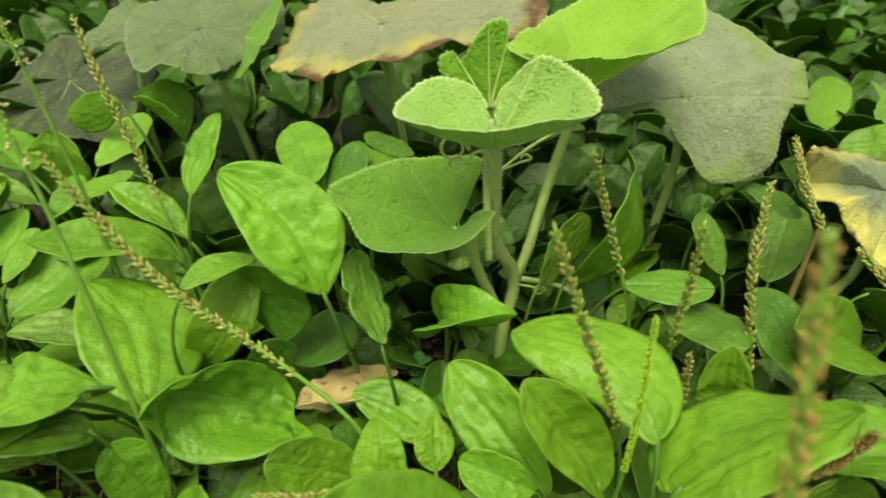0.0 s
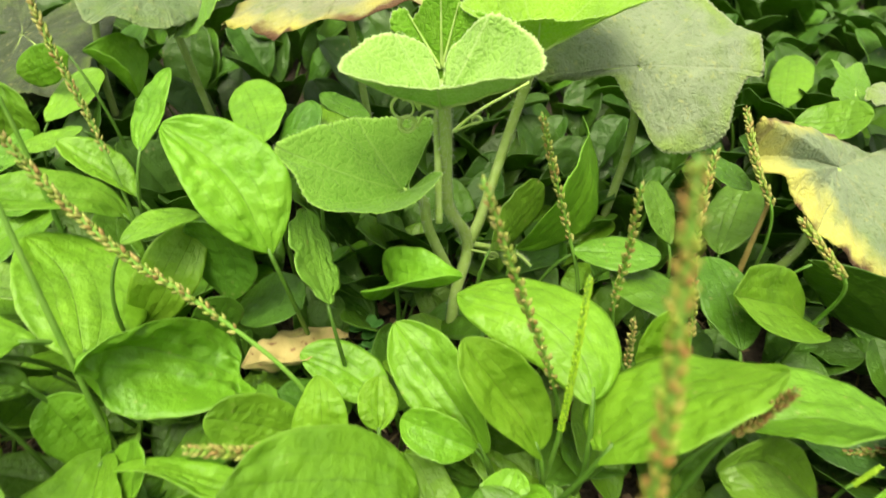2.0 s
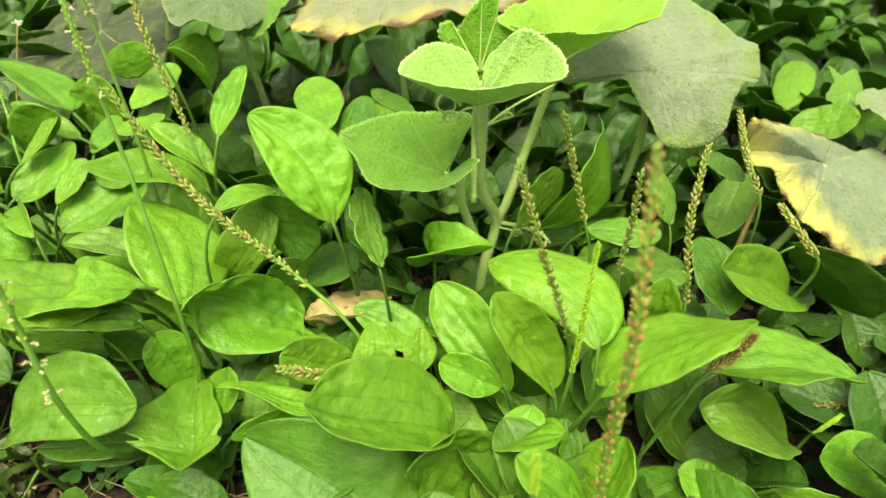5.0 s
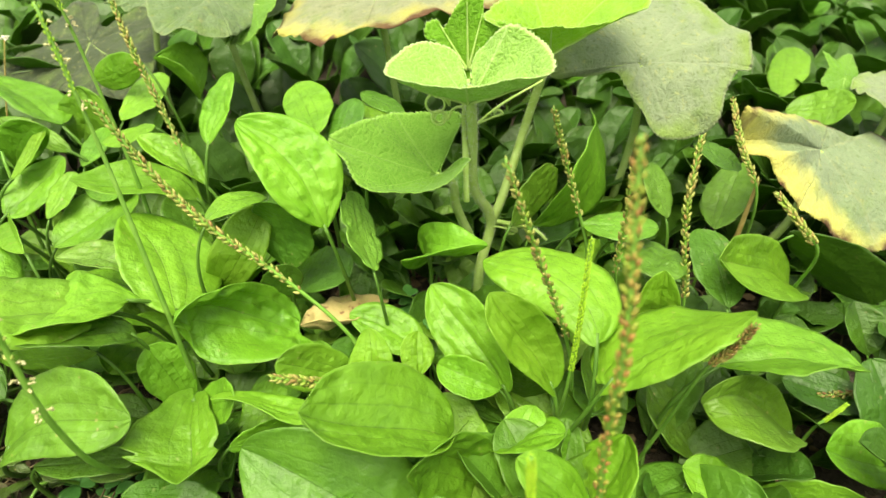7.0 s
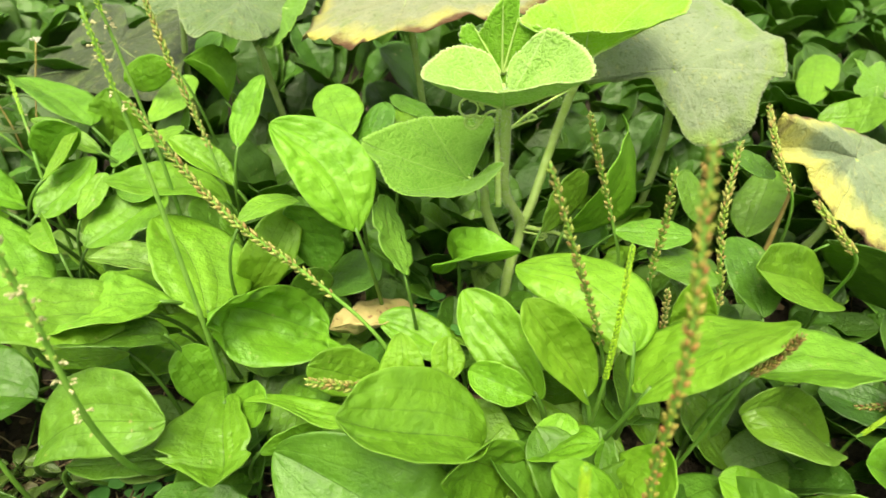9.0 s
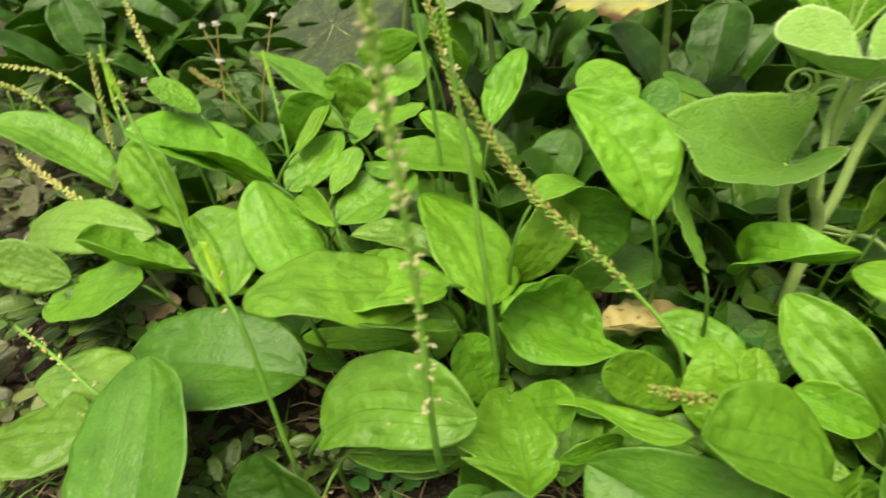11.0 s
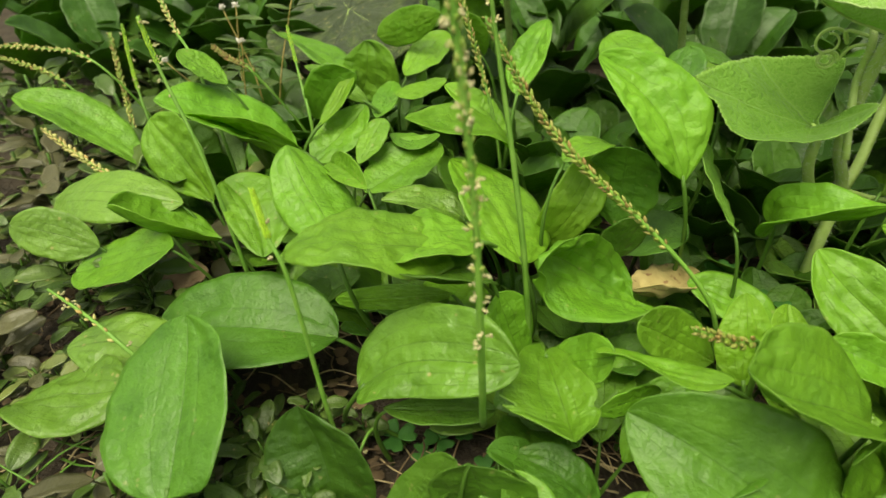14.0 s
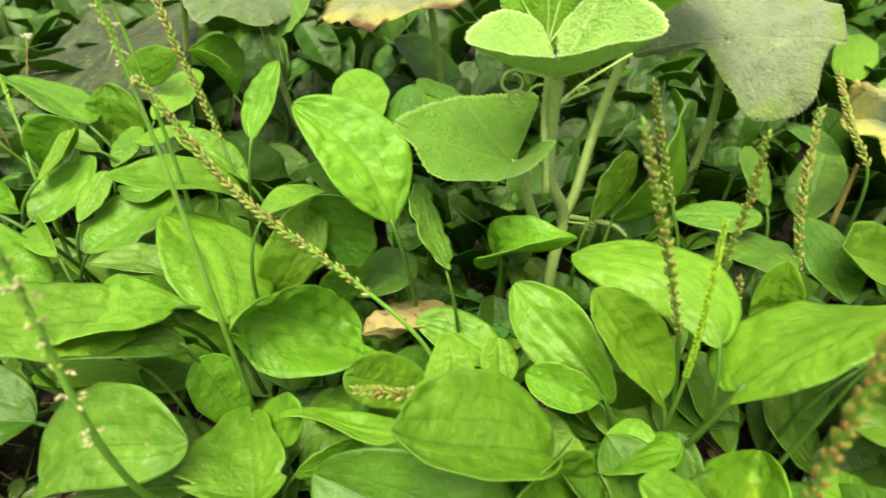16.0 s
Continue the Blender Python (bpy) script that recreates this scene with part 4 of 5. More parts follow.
frond(p, (-0.182, 0.221, 0.129), (-0.204, 0.197, 0.148), (-0.217, 0.196, 0.141), (-0.238, 0.186, 0.134), 13, 27, (0.0286, 0.0441), (0.76, 0.65), 0.51, (11, 4), (-0.07, 0.08), 'green', bumps=1.6)
frond(p, (-0.176, 0.201, 0.117), (-0.182, 0.198, 0.134), (-0.205, 0.176, 0.131), (-0.230, 0.174, 0.141), 12, 21, (0.0208, 0.0171), (0.60, 0.48), 0.48, (12, 12), (0.00, 0.01), 'dark')
leaf(p, (-0.186, 0.234, 0.090), (-0.247, 0.233, 0.095), 60, 0.0190, 0.0190, -1, -1, 0.0012, 0.52, 'dark')
frond(p, (-0.143, 0.184, 0.082), (-0.132, 0.139, 0.091), (-0.128, 0.145, 0.072), (-0.127, 0.116, 0.095), 2, -3, (0.0191, 0.0374), (0.34, 0.57), 0.52, (23, 22), (0.03, 0.12), 'green', notch=1.0)
leaf(p, (-0.145, 0.183, 0.072), (-0.108, 0.164, 0.105), 43, 0.0145, 0.0143, 3, 3, -0.0014, 0.57, 'green')
leaf(p, (-0.156, 0.199, 0.054), (-0.173, 0.203, 0.106), -34, 0.0152, 0.0169, 6, 5, -0.0005, 0.60, 'green')
p = plantain(-0.103, 0.249)
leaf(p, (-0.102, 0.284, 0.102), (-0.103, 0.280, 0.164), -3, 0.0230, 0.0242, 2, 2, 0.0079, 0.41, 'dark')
p = plantain(-0.019, 0.230)
leaf(p, (-0.035, 0.263, 0.120), (-0.053, 0.309, 0.155), 49, 0.0235, 0.0220, 5, 5, -0.0045, 0.44, 'dull', notch=0.25)
frond(p, (0.001, 0.304, 0.098), (-0.004, 0.295, 0.123), (0.010, 0.267, 0.119), (0.041, 0.261, 0.144), 21, -62, (0.0238, 0.0245), (0.53, 0.60), 0.44, (34, 33), (-0.00, -0.00), 'green')
leaf(p, (-0.043, 0.215, 0.057), (-0.093, 0.200, 0.096), -56, 0.0151, 0.0181, 8, 7, -0.0027, 0.56, 'green')
p = plantain(0.008, 0.386)
leaf(p, (-0.021, 0.405, 0.171), (-0.057, 0.415, 0.183), -4, 0.0116, 0.0117, -3, -3, 0.0000, 0.44, 'dark')
p = plantain(0.019, 0.181)
frond(p, (-0.002, 0.241, 0.062), (-0.018, 0.250, 0.069), (-0.029, 0.260, 0.075), (-0.056, 0.262, 0.079), -17, -3, (0.0169, 0.0178), (0.60, 0.58), 0.49, (6, 7), (-0.00, 0.01), 'green')
frond(p, (0.044, 0.169, 0.055), (0.057, 0.161, 0.066), (0.075, 0.166, 0.076), (0.086, 0.163, 0.078), -26, 35, (0.0190, 0.0184), (0.61, 0.55), 0.52, (3, 5), (-0.00, 0.01), 'young')
frond(p, (-0.055, 0.152, 0.107), (-0.075, 0.155, 0.094), (-0.095, 0.171, 0.101), (-0.118, 0.158, 0.112), 22, 55, (0.0096, 0.0128), (0.58, 0.48), 0.50, (13, 11), (-0.01, 0.03), 'young')
p = plantain(0.000, 0.126)
frond(p, (-0.033, 0.189, 0.067), (-0.036, 0.199, 0.082), (-0.031, 0.201, 0.088), (-0.036, 0.219, 0.109), -5, -6, (0.0162, 0.0152), (0.60, 0.60), 0.45, (-7, -8), (-0.00, -0.00), 'young')
frond(p, (-0.004, 0.211, 0.073), (-0.005, 0.219, 0.079), (-0.006, 0.226, 0.084), (-0.005, 0.235, 0.090), 9, 21, (0.0124, 0.0119), (0.60, 0.60), 0.49, (12, 12), (-0.00, -0.00), 'young')
frond(p, (0.006, 0.112, 0.047), (-0.029, 0.114, 0.063), (-0.047, 0.123, 0.080), (-0.101, 0.143, 0.089), -29, -46, (0.0413, 0.0396), (0.60, 0.54), 0.46, (19, 20), (-0.00, 0.01), 'dark', bumps=0.6)
p = plantain(0.091, 0.116)
leaf(p, (0.089, 0.157, 0.051), (0.095, 0.175, 0.068), 49, 0.0085, 0.0086, 2, 2, -0.0001, 0.54, 'green')
p = plantain(-0.248, 0.221)
frond(p, (-0.271, 0.211, 0.130), (-0.283, 0.236, 0.131), (-0.303, 0.251, 0.144), (-0.319, 0.272, 0.158), 1, 13, (0.0241, 0.0288), (0.68, 0.53), 0.49, (-21, -21), (-0.02, 0.01), 'green')
frond(p, (-0.270, 0.192, 0.068), (-0.307, 0.192, 0.076), (-0.364, 0.185, 0.071), (-0.401, 0.195, 0.057), -11, -6, (0.0416, 0.0387), (0.68, 0.55), 0.44, (17, 17), (-0.01, -0.01), 'dark')
leaf(p, (-0.259, 0.249, 0.143), (-0.302, 0.299, 0.132), -38, 0.0117, 0.0121, 37, 35, 0.0023, 0.40, 'green')
p = plantain(-0.315, 0.185)
frond(p, (-0.318, 0.210, 0.113), (-0.328, 0.233, 0.121), (-0.343, 0.250, 0.129), (-0.365, 0.262, 0.134), -3, 5, (0.0177, 0.0267), (0.58, 0.60), 0.50, (16, 15), (-0.00, -0.00), 'green', stem=False)
frond(p, (-0.366, 0.166, 0.075), (-0.392, 0.161, 0.063), (-0.415, 0.179, 0.069), (-0.446, 0.165, 0.060), -17, 9, (0.0261, 0.0248), (0.59, 0.60), 0.48, (-4, -4), (0.00, 0.00), 'dull')
frond(p, (-0.243, 0.148, 0.074), (-0.219, 0.159, 0.106), (-0.180, 0.142, 0.107), (-0.155, 0.142, 0.116), 36, 27, (0.0307, 0.0199), (0.41, 0.24), 0.47, (10, 11), (-0.01, 0.02), 'deep')
p = plantain(-0.556, 0.462)
frond(p, (-0.490, 0.347, 0.087), (-0.535, 0.356, 0.116), (-0.559, 0.365, 0.124), (-0.603, 0.357, 0.146), 8, -13, (0.0271, 0.0331), (0.66, 0.74), 0.51, (18, 18), (-0.03, -0.05), 'green')
p = plantain(-0.384, 0.294)
frond(p, (-0.408, 0.305, 0.084), (-0.431, 0.326, 0.115), (-0.453, 0.335, 0.116), (-0.474, 0.350, 0.134), -60, 14, (0.0308, 0.0298), (0.74, 0.62), 0.53, (8, 12), (-0.05, -0.01), 'green')
leaf(p, (-0.409, 0.272, 0.106), (-0.538, 0.291, 0.088), -25, 0.0255, 0.0237, -10, -11, 0.0163, 0.49, 'dull')
frond(p, (-0.328, 0.350, 0.135), (-0.317, 0.362, 0.143), (-0.315, 0.373, 0.152), (-0.308, 0.385, 0.163), -10, 13, (0.0107, 0.0111), (0.64, 0.61), 0.50, (9, 10), (-0.01, -0.00), 'young')
p = plantain(-0.330, 0.054)
frond(p, (-0.327, 0.079, 0.056), (-0.329, 0.099, 0.071), (-0.342, 0.146, 0.080), (-0.348, 0.164, 0.103), -14, -13, (0.0477, 0.0362), (0.50, 0.20), 0.51, (2, 17), (0.02, -0.04), 'dark', bumps=0.5)
p = plantain(-0.484, 0.141)
frond(p, (-0.382, 0.137, 0.065), (-0.409, 0.135, 0.056), (-0.435, 0.131, 0.061), (-0.458, 0.125, 0.051), 3, 60, (0.0313, 0.0288), (0.62, 0.60), 0.47, (2, 2), (-0.01, -0.00), 'deep')
p = plantain(-0.165, 0.154)
leaf(p, (-0.196, 0.191, 0.114), (-0.275, 0.209, 0.084), -75, 0.0078, 0.0081, -4, -4, 0.0021, 0.47, 'green')
leaf(p, (-0.158, 0.132, 0.056), (-0.111, 0.118, 0.040), 5, 0.0151, 0.0157, 16, 15, 0.0088, 0.43, 'dark')
leaf(p, (-0.114, 0.152, 0.074), (-0.081, 0.170, 0.077), 82, 0.0097, 0.0086, 4, 5, 0.0001, 0.42, 'green')
p = plantain(-0.249, 0.126)
leaf(p, (-0.229, 0.145, 0.065), (-0.167, 0.152, 0.067), -2, 0.0092, 0.0132, 13, 9, -0.0012, 0.51, 'dark')
# Coloured with the shade tone, darker than its neighbours' green
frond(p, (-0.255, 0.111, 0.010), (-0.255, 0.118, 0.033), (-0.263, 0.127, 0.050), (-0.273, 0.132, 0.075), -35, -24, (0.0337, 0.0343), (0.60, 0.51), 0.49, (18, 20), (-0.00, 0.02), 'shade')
leaf(p, (-0.227, 0.103, 0.012), (-0.183, 0.114, 0.072), 36, 0.0139, 0.0115, 4, 5, -0.0035, 0.55, 'dark')
p = plantain(-0.205, 0.084)
leaf(p, (-0.175, 0.102, 0.088), (-0.158, 0.105, 0.012), 100, 0.0281, 0.0288, -1, -1, -0.0029, 0.40, 'dark')
p = plantain(-0.381, 0.396)
leaf(p, (-0.347, 0.388, 0.123), (-0.305, 0.382, 0.166), 101, 0.0254, 0.0091, 3, 7, 0.0011, 0.62, 'green')
p = plantain(-0.358, 0.343)
leaf(p, (-0.393, 0.343, 0.169), (-0.427, 0.345, 0.193), -3, 0.0131, 0.0136, 5, 5, 0.0001, 0.52, 'green')
p = plantain(-0.426, 0.238)
leaf(p, (-0.461, 0.237, 0.088), (-0.519, 0.230, 0.107), -59, 0.0189, 0.0176, 1, 1, -0.0002, 0.47, 'dull')

# ---- squash vine ----
lobed_leaf((0.026, 0.3, 0.228), ((0.024, 0.317, 0.24), (0.018, 0.326, 0.25), (0.001, 0.325, 0.257), (-0.018, 0.314, 0.254), (-0.023, 0.288, 0.25), (0.001, 0.285, 0.246), (0.024, 0.284, 0.244), (0.049, 0.275, 0.254), (0.07, 0.268, 0.26), (0.071, 0.28, 0.267), (0.063, 0.305, 0.269), (0.049, 0.311, 0.272), (0.036, 0.32, 0.258), (0.029, 0.317, 0.248), (0.027, 0.307, 0.233)),
           (2, 4, 6, 8, 11), SQ_YOUNG, "young downy bright green squash leaf cupped like a funnel", dome=-0.002, ruffle=0.35, seed=3, hair=1)
lobed_leaf((0.027, 0.342, 0.232), ((0.026, 0.34, 0.227), (0.009, 0.343, 0.249), (-0.001, 0.345, 0.252), (-0.001, 0.349, 0.26), (0.006, 0.352, 0.262), (0.011, 0.349, 0.258), (0.018, 0.349, 0.271), (0.025, 0.352, 0.278), (0.035, 0.353, 0.279), (0.036, 0.35, 0.27), (0.038, 0.347, 0.263), (0.05, 0.347, 0.262), (0.039, 0.344, 0.248)),
           (2, 4, 7, 9, 11), SQ_TENDER, "upright young squash leaf with toothed edge, light green", ruffle=0.2, seed=4, hair=1)
lobed_leaf((0.083, 0.352, 0.24), ((0.049, 0.341, 0.262), (0.08, 0.34, 0.262), (0.116, 0.343, 0.265), (0.138, 0.34, 0.276), (0.151, 0.375, 0.283), (0.147, 0.398, 0.284), (0.11, 0.408, 0.286), (0.071, 0.392, 0.274), (0.051, 0.368, 0.271), (0.037, 0.348, 0.267)),
           (1, 3, 5, 7, 9), SQ_BRIGHT, "bright green squash leaf with upturned rim on a ribbed stalk", dome=0.002, ruffle=0.5, seed=5, hair=1, petiole=[(0.078, 0.366, 0.203), (0.071, 0.372, 0.162), (0.058, 0.350, 0.125), (0.050, 0.342, 0.108)])
lobed_leaf((0.006, 0.312, 0.168), ((-0.066, 0.312, 0.196), (-0.054, 0.298, 0.185), (-0.041, 0.286, 0.173), (-0.005, 0.283, 0.172), (0.016, 0.284, 0.181), (0.028, 0.293, 0.191), (0.021, 0.305, 0.184), (0.0085, 0.3125, 0.1695), (0.017, 0.327, 0.186), (0.023, 0.343, 0.199), (0.001, 0.35, 0.197), (-0.024, 0.348, 0.197), (-0.042, 0.333, 0.199)),
           (0, 2, 3, 5, 11), SQ_GREEN, "downy grey-green lobed squash leaf held level on the vine", dome=-0.003, ruffle=0.5, seed=6, hair=1, petiole=[(0.018, 0.330, 0.150), (0.022, 0.335, 0.125), (0.038, 0.337, 0.085)])
lobed_leaf((0.16, 0.398, 0.217), ((0.09, 0.383, 0.212), (0.118, 0.392, 0.208), (0.14, 0.388, 0.215), (0.146, 0.38, 0.208), (0.16, 0.374, 0.192), (0.17, 0.368, 0.176), (0.188, 0.366, 0.17), (0.209, 0.37, 0.172), (0.223, 0.376, 0.182), (0.228, 0.388, 0.198), (0.239, 0.402, 0.21), (0.254, 0.412, 0.21), (0.254, 0.432, 0.229), (0.246, 0.446, 0.23), (0.221, 0.462, 0.244), (0.18, 0.49, 0.258), (0.12, 0.44, 0.247), (0.092, 0.395, 0.228)),
           (0, 6, 11, 14, 16), SQ_GREY, "large old grey-green squash leaf with dusty mildew bloom", dome=0.004, ruffle=0.5, seed=7, petiole=[(0.175, 0.42, 0.15), (0.17, 0.43, 0.06), (0.165, 0.43, 0.0)])
lobed_leaf((0.318, 0.385, 0.152), ((0.267, 0.336, 0.147), (0.285, 0.332, 0.131), (0.308, 0.33, 0.116), (0.331, 0.328, 0.1), (0.363, 0.33, 0.092), (0.415, 0.35, 0.105), (0.43, 0.4, 0.12), (0.4, 0.44, 0.14), (0.373, 0.428, 0.14), (0.335, 0.42, 0.158), (0.276, 0.38, 0.185), (0.225, 0.345, 0.206), (0.231, 0.352, 0.177), (0.237, 0.346, 0.17), (0.252, 0.338, 0.17)),
           (1, 4, 7, 9, 12), SQ_YELLOW, "old squash leaf with grey middle and yellowed, scorched margin", dome=0.004, ruffle=0.5, seed=8, petiole=[(0.30, 0.36, 0.10), (0.285, 0.37, 0.05), (0.275, 0.37, 0.0)])
squash_leaf((-0.050, 0.520, 0.232), (-0.052, 0.440, 0.228), (0.075, 0.470, 0.258), (-0.040, 0.640, 0.252), (-0.145, 0.512, 0.208), SQ_OLD,
            "withering yellow squash leaf with brown scorched edge", deep=0.1, seed=9, sag=0.01,
            petiole=[(-0.04, 0.53, 0.15), (-0.03, 0.54, 0.06), (-0.03, 0.55, 0.0)])
lobed_leaf((-0.205, 0.535, 0.224), ((-0.227, 0.453, 0.216), (-0.206, 0.452, 0.223), (-0.19, 0.455, 0.217), (-0.175, 0.472, 0.208), (-0.168, 0.512, 0.206), (-0.147, 0.566, 0.207), (-0.16, 0.62, 0.232), (-0.23, 0.62, 0.24), (-0.262, 0.55, 0.236), (-0.246, 0.485, 0.229)),
           (0, 3, 5, 7, 8), SQ_DULL, "grey-green squash leaf with powdery bloom", dome=0.003, ruffle=0.6, seed=10, petiole=[(-0.2, 0.56, 0.14), (-0.19, 0.57, 0.06), (-0.19, 0.57, 0.0)])
squash_leaf((-0.172, 0.545, 0.214), (-0.170, 0.490, 0.196), (-0.140, 0.535, 0.236), (-0.160, 0.610, 0.235), (-0.195, 0.530, 0.205), SQ_GREEN,
            "narrow green squash leaf turned on edge", deep=0.12, seed=11)
squash_leaf((-0.287, 0.595, 0.214), (-0.280, 0.545, 0.210), (-0.222, 0.570, 0.218), (-0.29, 0.67, 0.222), (-0.325, 0.58, 0.212), SQ_DULL,
            "grey-green squash leaf with curled rim", deep=0.14, seed=12,
            petiole=[(-0.3, 0.59, 0.12), (-0.3, 0.6, 0.0)])
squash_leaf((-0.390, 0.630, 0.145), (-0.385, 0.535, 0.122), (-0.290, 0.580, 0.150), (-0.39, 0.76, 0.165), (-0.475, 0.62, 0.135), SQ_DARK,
            "large dull squash leaf low down, shade put into its dark colour", deep=0.1, seed=13,
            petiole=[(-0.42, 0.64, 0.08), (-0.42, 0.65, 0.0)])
squash_leaf((0.400, 0.514, 0.160), (0.378, 0.472, 0.155), (0.422, 0.510, 0.156), (0.410, 0.561, 0.172), (0.378, 0.517, 0.164), SQ_GREEN,
            "small pale green deeply lobed squash leaf", deep=0.4, sinus=0.1, seed=15, petiole=[(0.40, 0.52, 0.09), (0.40, 0.53, 0.0)])
squash_leaf((0.420, 0.460, 0.172), (0.368, 0.428, 0.176), (0.448, 0.424, 0.168), (0.520, 0.560, 0.160), (0.425, 0.515, 0.165), SQ_GREY,
            "grey-green squash leaf with a toothed pale rim", deep=0.12, sinus=0.1, seed=14, petiole=[(0.425, 0.475, 0.09), (0.425, 0.48, 0.0)])

vine = thing("squash_vine", 0.045, 0.335, 0.0, "hairy pale green squash vine stem with curled tendrils", "vine")
VO = Vector(vine.location)


def vine_part(name, points, r0, r1, hair=0, n=26, label=""):
    line = glide(points, n)
    tv, tf = tube(line, r0, r1, 10, 0.1)
    ob = mesh_ob(name, [v - VO for v in tv], tf, VINE, vine, label)
    if hair:
        hv, hf = hairs(line, (r0 + r1) / 2, hair, random.Random(hair))
        mesh_ob("hair", [v - VO for v in hv], hf, HAIR, ob, "fine white bristles")


vine_part("stem", [(0.040, 0.325, 0.0), (0.042, 0.328, 0.07), (0.050, 0.342, 0.108), (0.034, 0.330, 0.146), (0.031, 0.322, 0.190), (0.028, 0.305, 0.228), (0.027, 0.300, 0.236)], 0.0042, 0.0032, 1500)
vine_part("stem", [(0.050, 0.342, 0.108), (0.070, 0.345, 0.102), (0.085, 0.335, 0.104), (0.094, 0.33, 0.098)], 0.0022, 0.0010, 120)
vine_part("stem", [(0.028, 0.305, 0.150), (0.026, 0.322, 0.19), (0.025, 0.318, 0.215), (0.028, 0.335, 0.228)], 0.0022, 0.0020, 250)


def curl(cx, cy, cz, r, turns, pitch):
    out = []
    for i in range(int(turns * 14)):
        a = i / 14 * 6.2832
        k = r * (1 - 0.55 * i / (turns * 14))
        out.append((cx + k * math.cos(a), cy + pitch * i / 14, cz + k * math.sin(a)))
    return out


vine_part("tendril", [(0.031, 0.325, 0.198), (0.050, 0.330, 0.213), (0.078, 0.337, 0.228)], 0.0010, 0.0006, 60)
vine_part("tendril", [(0.034, 0.326, 0.200), (0.043, 0.322, 0.207)] + curl(0.0475, 0.322, 0.210, 0.003, 1.6, 0.001), 0.0007, 0.0004, 0, 60)
vine_part("tendril", [(0.028, 0.322, 0.215), (0.018, 0.326, 0.212)] + curl(0.008, 0.328, 0.203, 0.006, 2.2, 0.0012), 0.0009, 0.0005, 30, 80)
vine_part("tendril", [(0.028, 0.322, 0.218), (0.012, 0.324, 0.222)] + curl(0.006, 0.326, 0.214, 0.009, 1.4, 0.002), 0.0010, 0.0006, 30, 70)
vine_part("tendril", [(0.045, 0.337, 0.085), (0.030, 0.320, 0.110)] + curl(0.028, 0.318, 0.104, 0.004, 1.8, 0.001), 0.0008, 0.0005, 20, 60)
vine_part("tendril", [(0.050, 0.340, 0.104), (0.060, 0.332, 0.108)] + curl(0.066, 0.330, 0.106, 0.004, 1.8, 0.001), 0.0008, 0.0005, 20, 60)

# ---- flower spikes, root to tip ----
RIPE = "ripe plantain flower spike with red-brown and green seed capsules"
THIN = "tall thin green plantain flower stalk with sparse tiny blossoms"
flower_spike([(0.119, 0.053, 0.0), (0.087, 0.069, 0.098), (0.072, 0.069, 0.181), (0.067, 0.068, 0.254), (0.063, 0.084, 0.317)], "red", 0.34, 145, 0.0040, "ripe red-brown plantain spike on a tall stalk", 0.0014)
flower_spike([(0.108, 0.222, 0.0), (0.099, 0.213, 0.072), (0.082, 0.199, 0.136), (0.060, 0.186, 0.196), (0.039, 0.182, 0.254)], "ripe", 0.42, 74, 0.0046, RIPE, 0.0012)
flower_spike([(0.125, 0.300, 0.0), (0.120, 0.298, 0.10), (0.108, 0.300, 0.145), (0.092, 0.300, 0.19), (0.079, 0.294, 0.228)], "ripe", 0.48, 64, 0.0046, RIPE, 0.0012)
flower_spike([(0.083, 0.201, 0.0), (0.089, 0.194, 0.052), (0.090, 0.189, 0.101), (0.089, 0.188, 0.151), (0.089, 0.195, 0.201)], "green", 0.52, 150, 0.0036, "young bright green plantain flower spike, tightly budded", 0.0014)
flower_spike([(0.180, 0.250, 0.0), (0.183, 0.258, 0.08), (0.180, 0.262, 0.113), (0.171, 0.272, 0.165), (0.174, 0.289, 0.213)], "ripe", 0.40, 92, 0.0048, RIPE, 0.0012)
flower_spike([(0.187, 0.264, 0.0), (0.143, 0.257, 0.080), (0.124, 0.245, 0.134), (0.118, 0.232, 0.182), (0.112, 0.223, 0.229)], "ripe", 0.5, 56, 0.0044, RIPE, 0.0011)
flower_spike([(0.125, 0.165, 0.0), (0.140, 0.158, 0.09), (0.149, 0.155, 0.143), (0.158, 0.154, 0.160), (0.163, 0.150, 0.183)], "brown", 0.55, 95, 0.0042, "short dense brown ripe plantain seed spike leaning over a leaf", 0.0012, stalk=PETIOLE)
flower_spike([(0.150, 0.262, 0.0), (0.149, 0.261, 0.068), (0.143, 0.258, 0.118)], "straw", 0.5, 44, 0.0044, "short dry straw-coloured plantain seed spike", 0.0011)
flower_spike([(0.262, 0.345, 0.0), (0.255, 0.335, 0.08), (0.240, 0.318, 0.15), (0.224, 0.330, 0.182), (0.217, 0.352, 0.210)], "ripe", 0.55, 78, 0.0044, RIPE, 0.0012)
flower_spike([(0.275, 0.300, 0.0), (0.272, 0.285, 0.08), (0.262, 0.262, 0.138), (0.245, 0.262, 0.160), (0.228, 0.277, 0.178)], "ripe", 0.6, 64, 0.0048, "curved ripe plantain spike beside the yellowed squash leaf", 0.0013)
flower_spike([(0.262, 0.362, 0.0), (0.264, 0.364, 0.08), (0.266, 0.366, 0.135)], "straw", 0.9, 0, 0.004, "bare yellowish dry stalk", 0.0026, 0, BROWN_STALK)
flower_spike([(-0.180, 0.360, 0.0), (-0.190, 0.366, 0.115), (-0.205, 0.380, 0.172), (-0.222, 0.392, 0.222), (-0.238, 0.410, 0.268)], "ripe", 0.40, 100, 0.0046, RIPE, 0.0013)
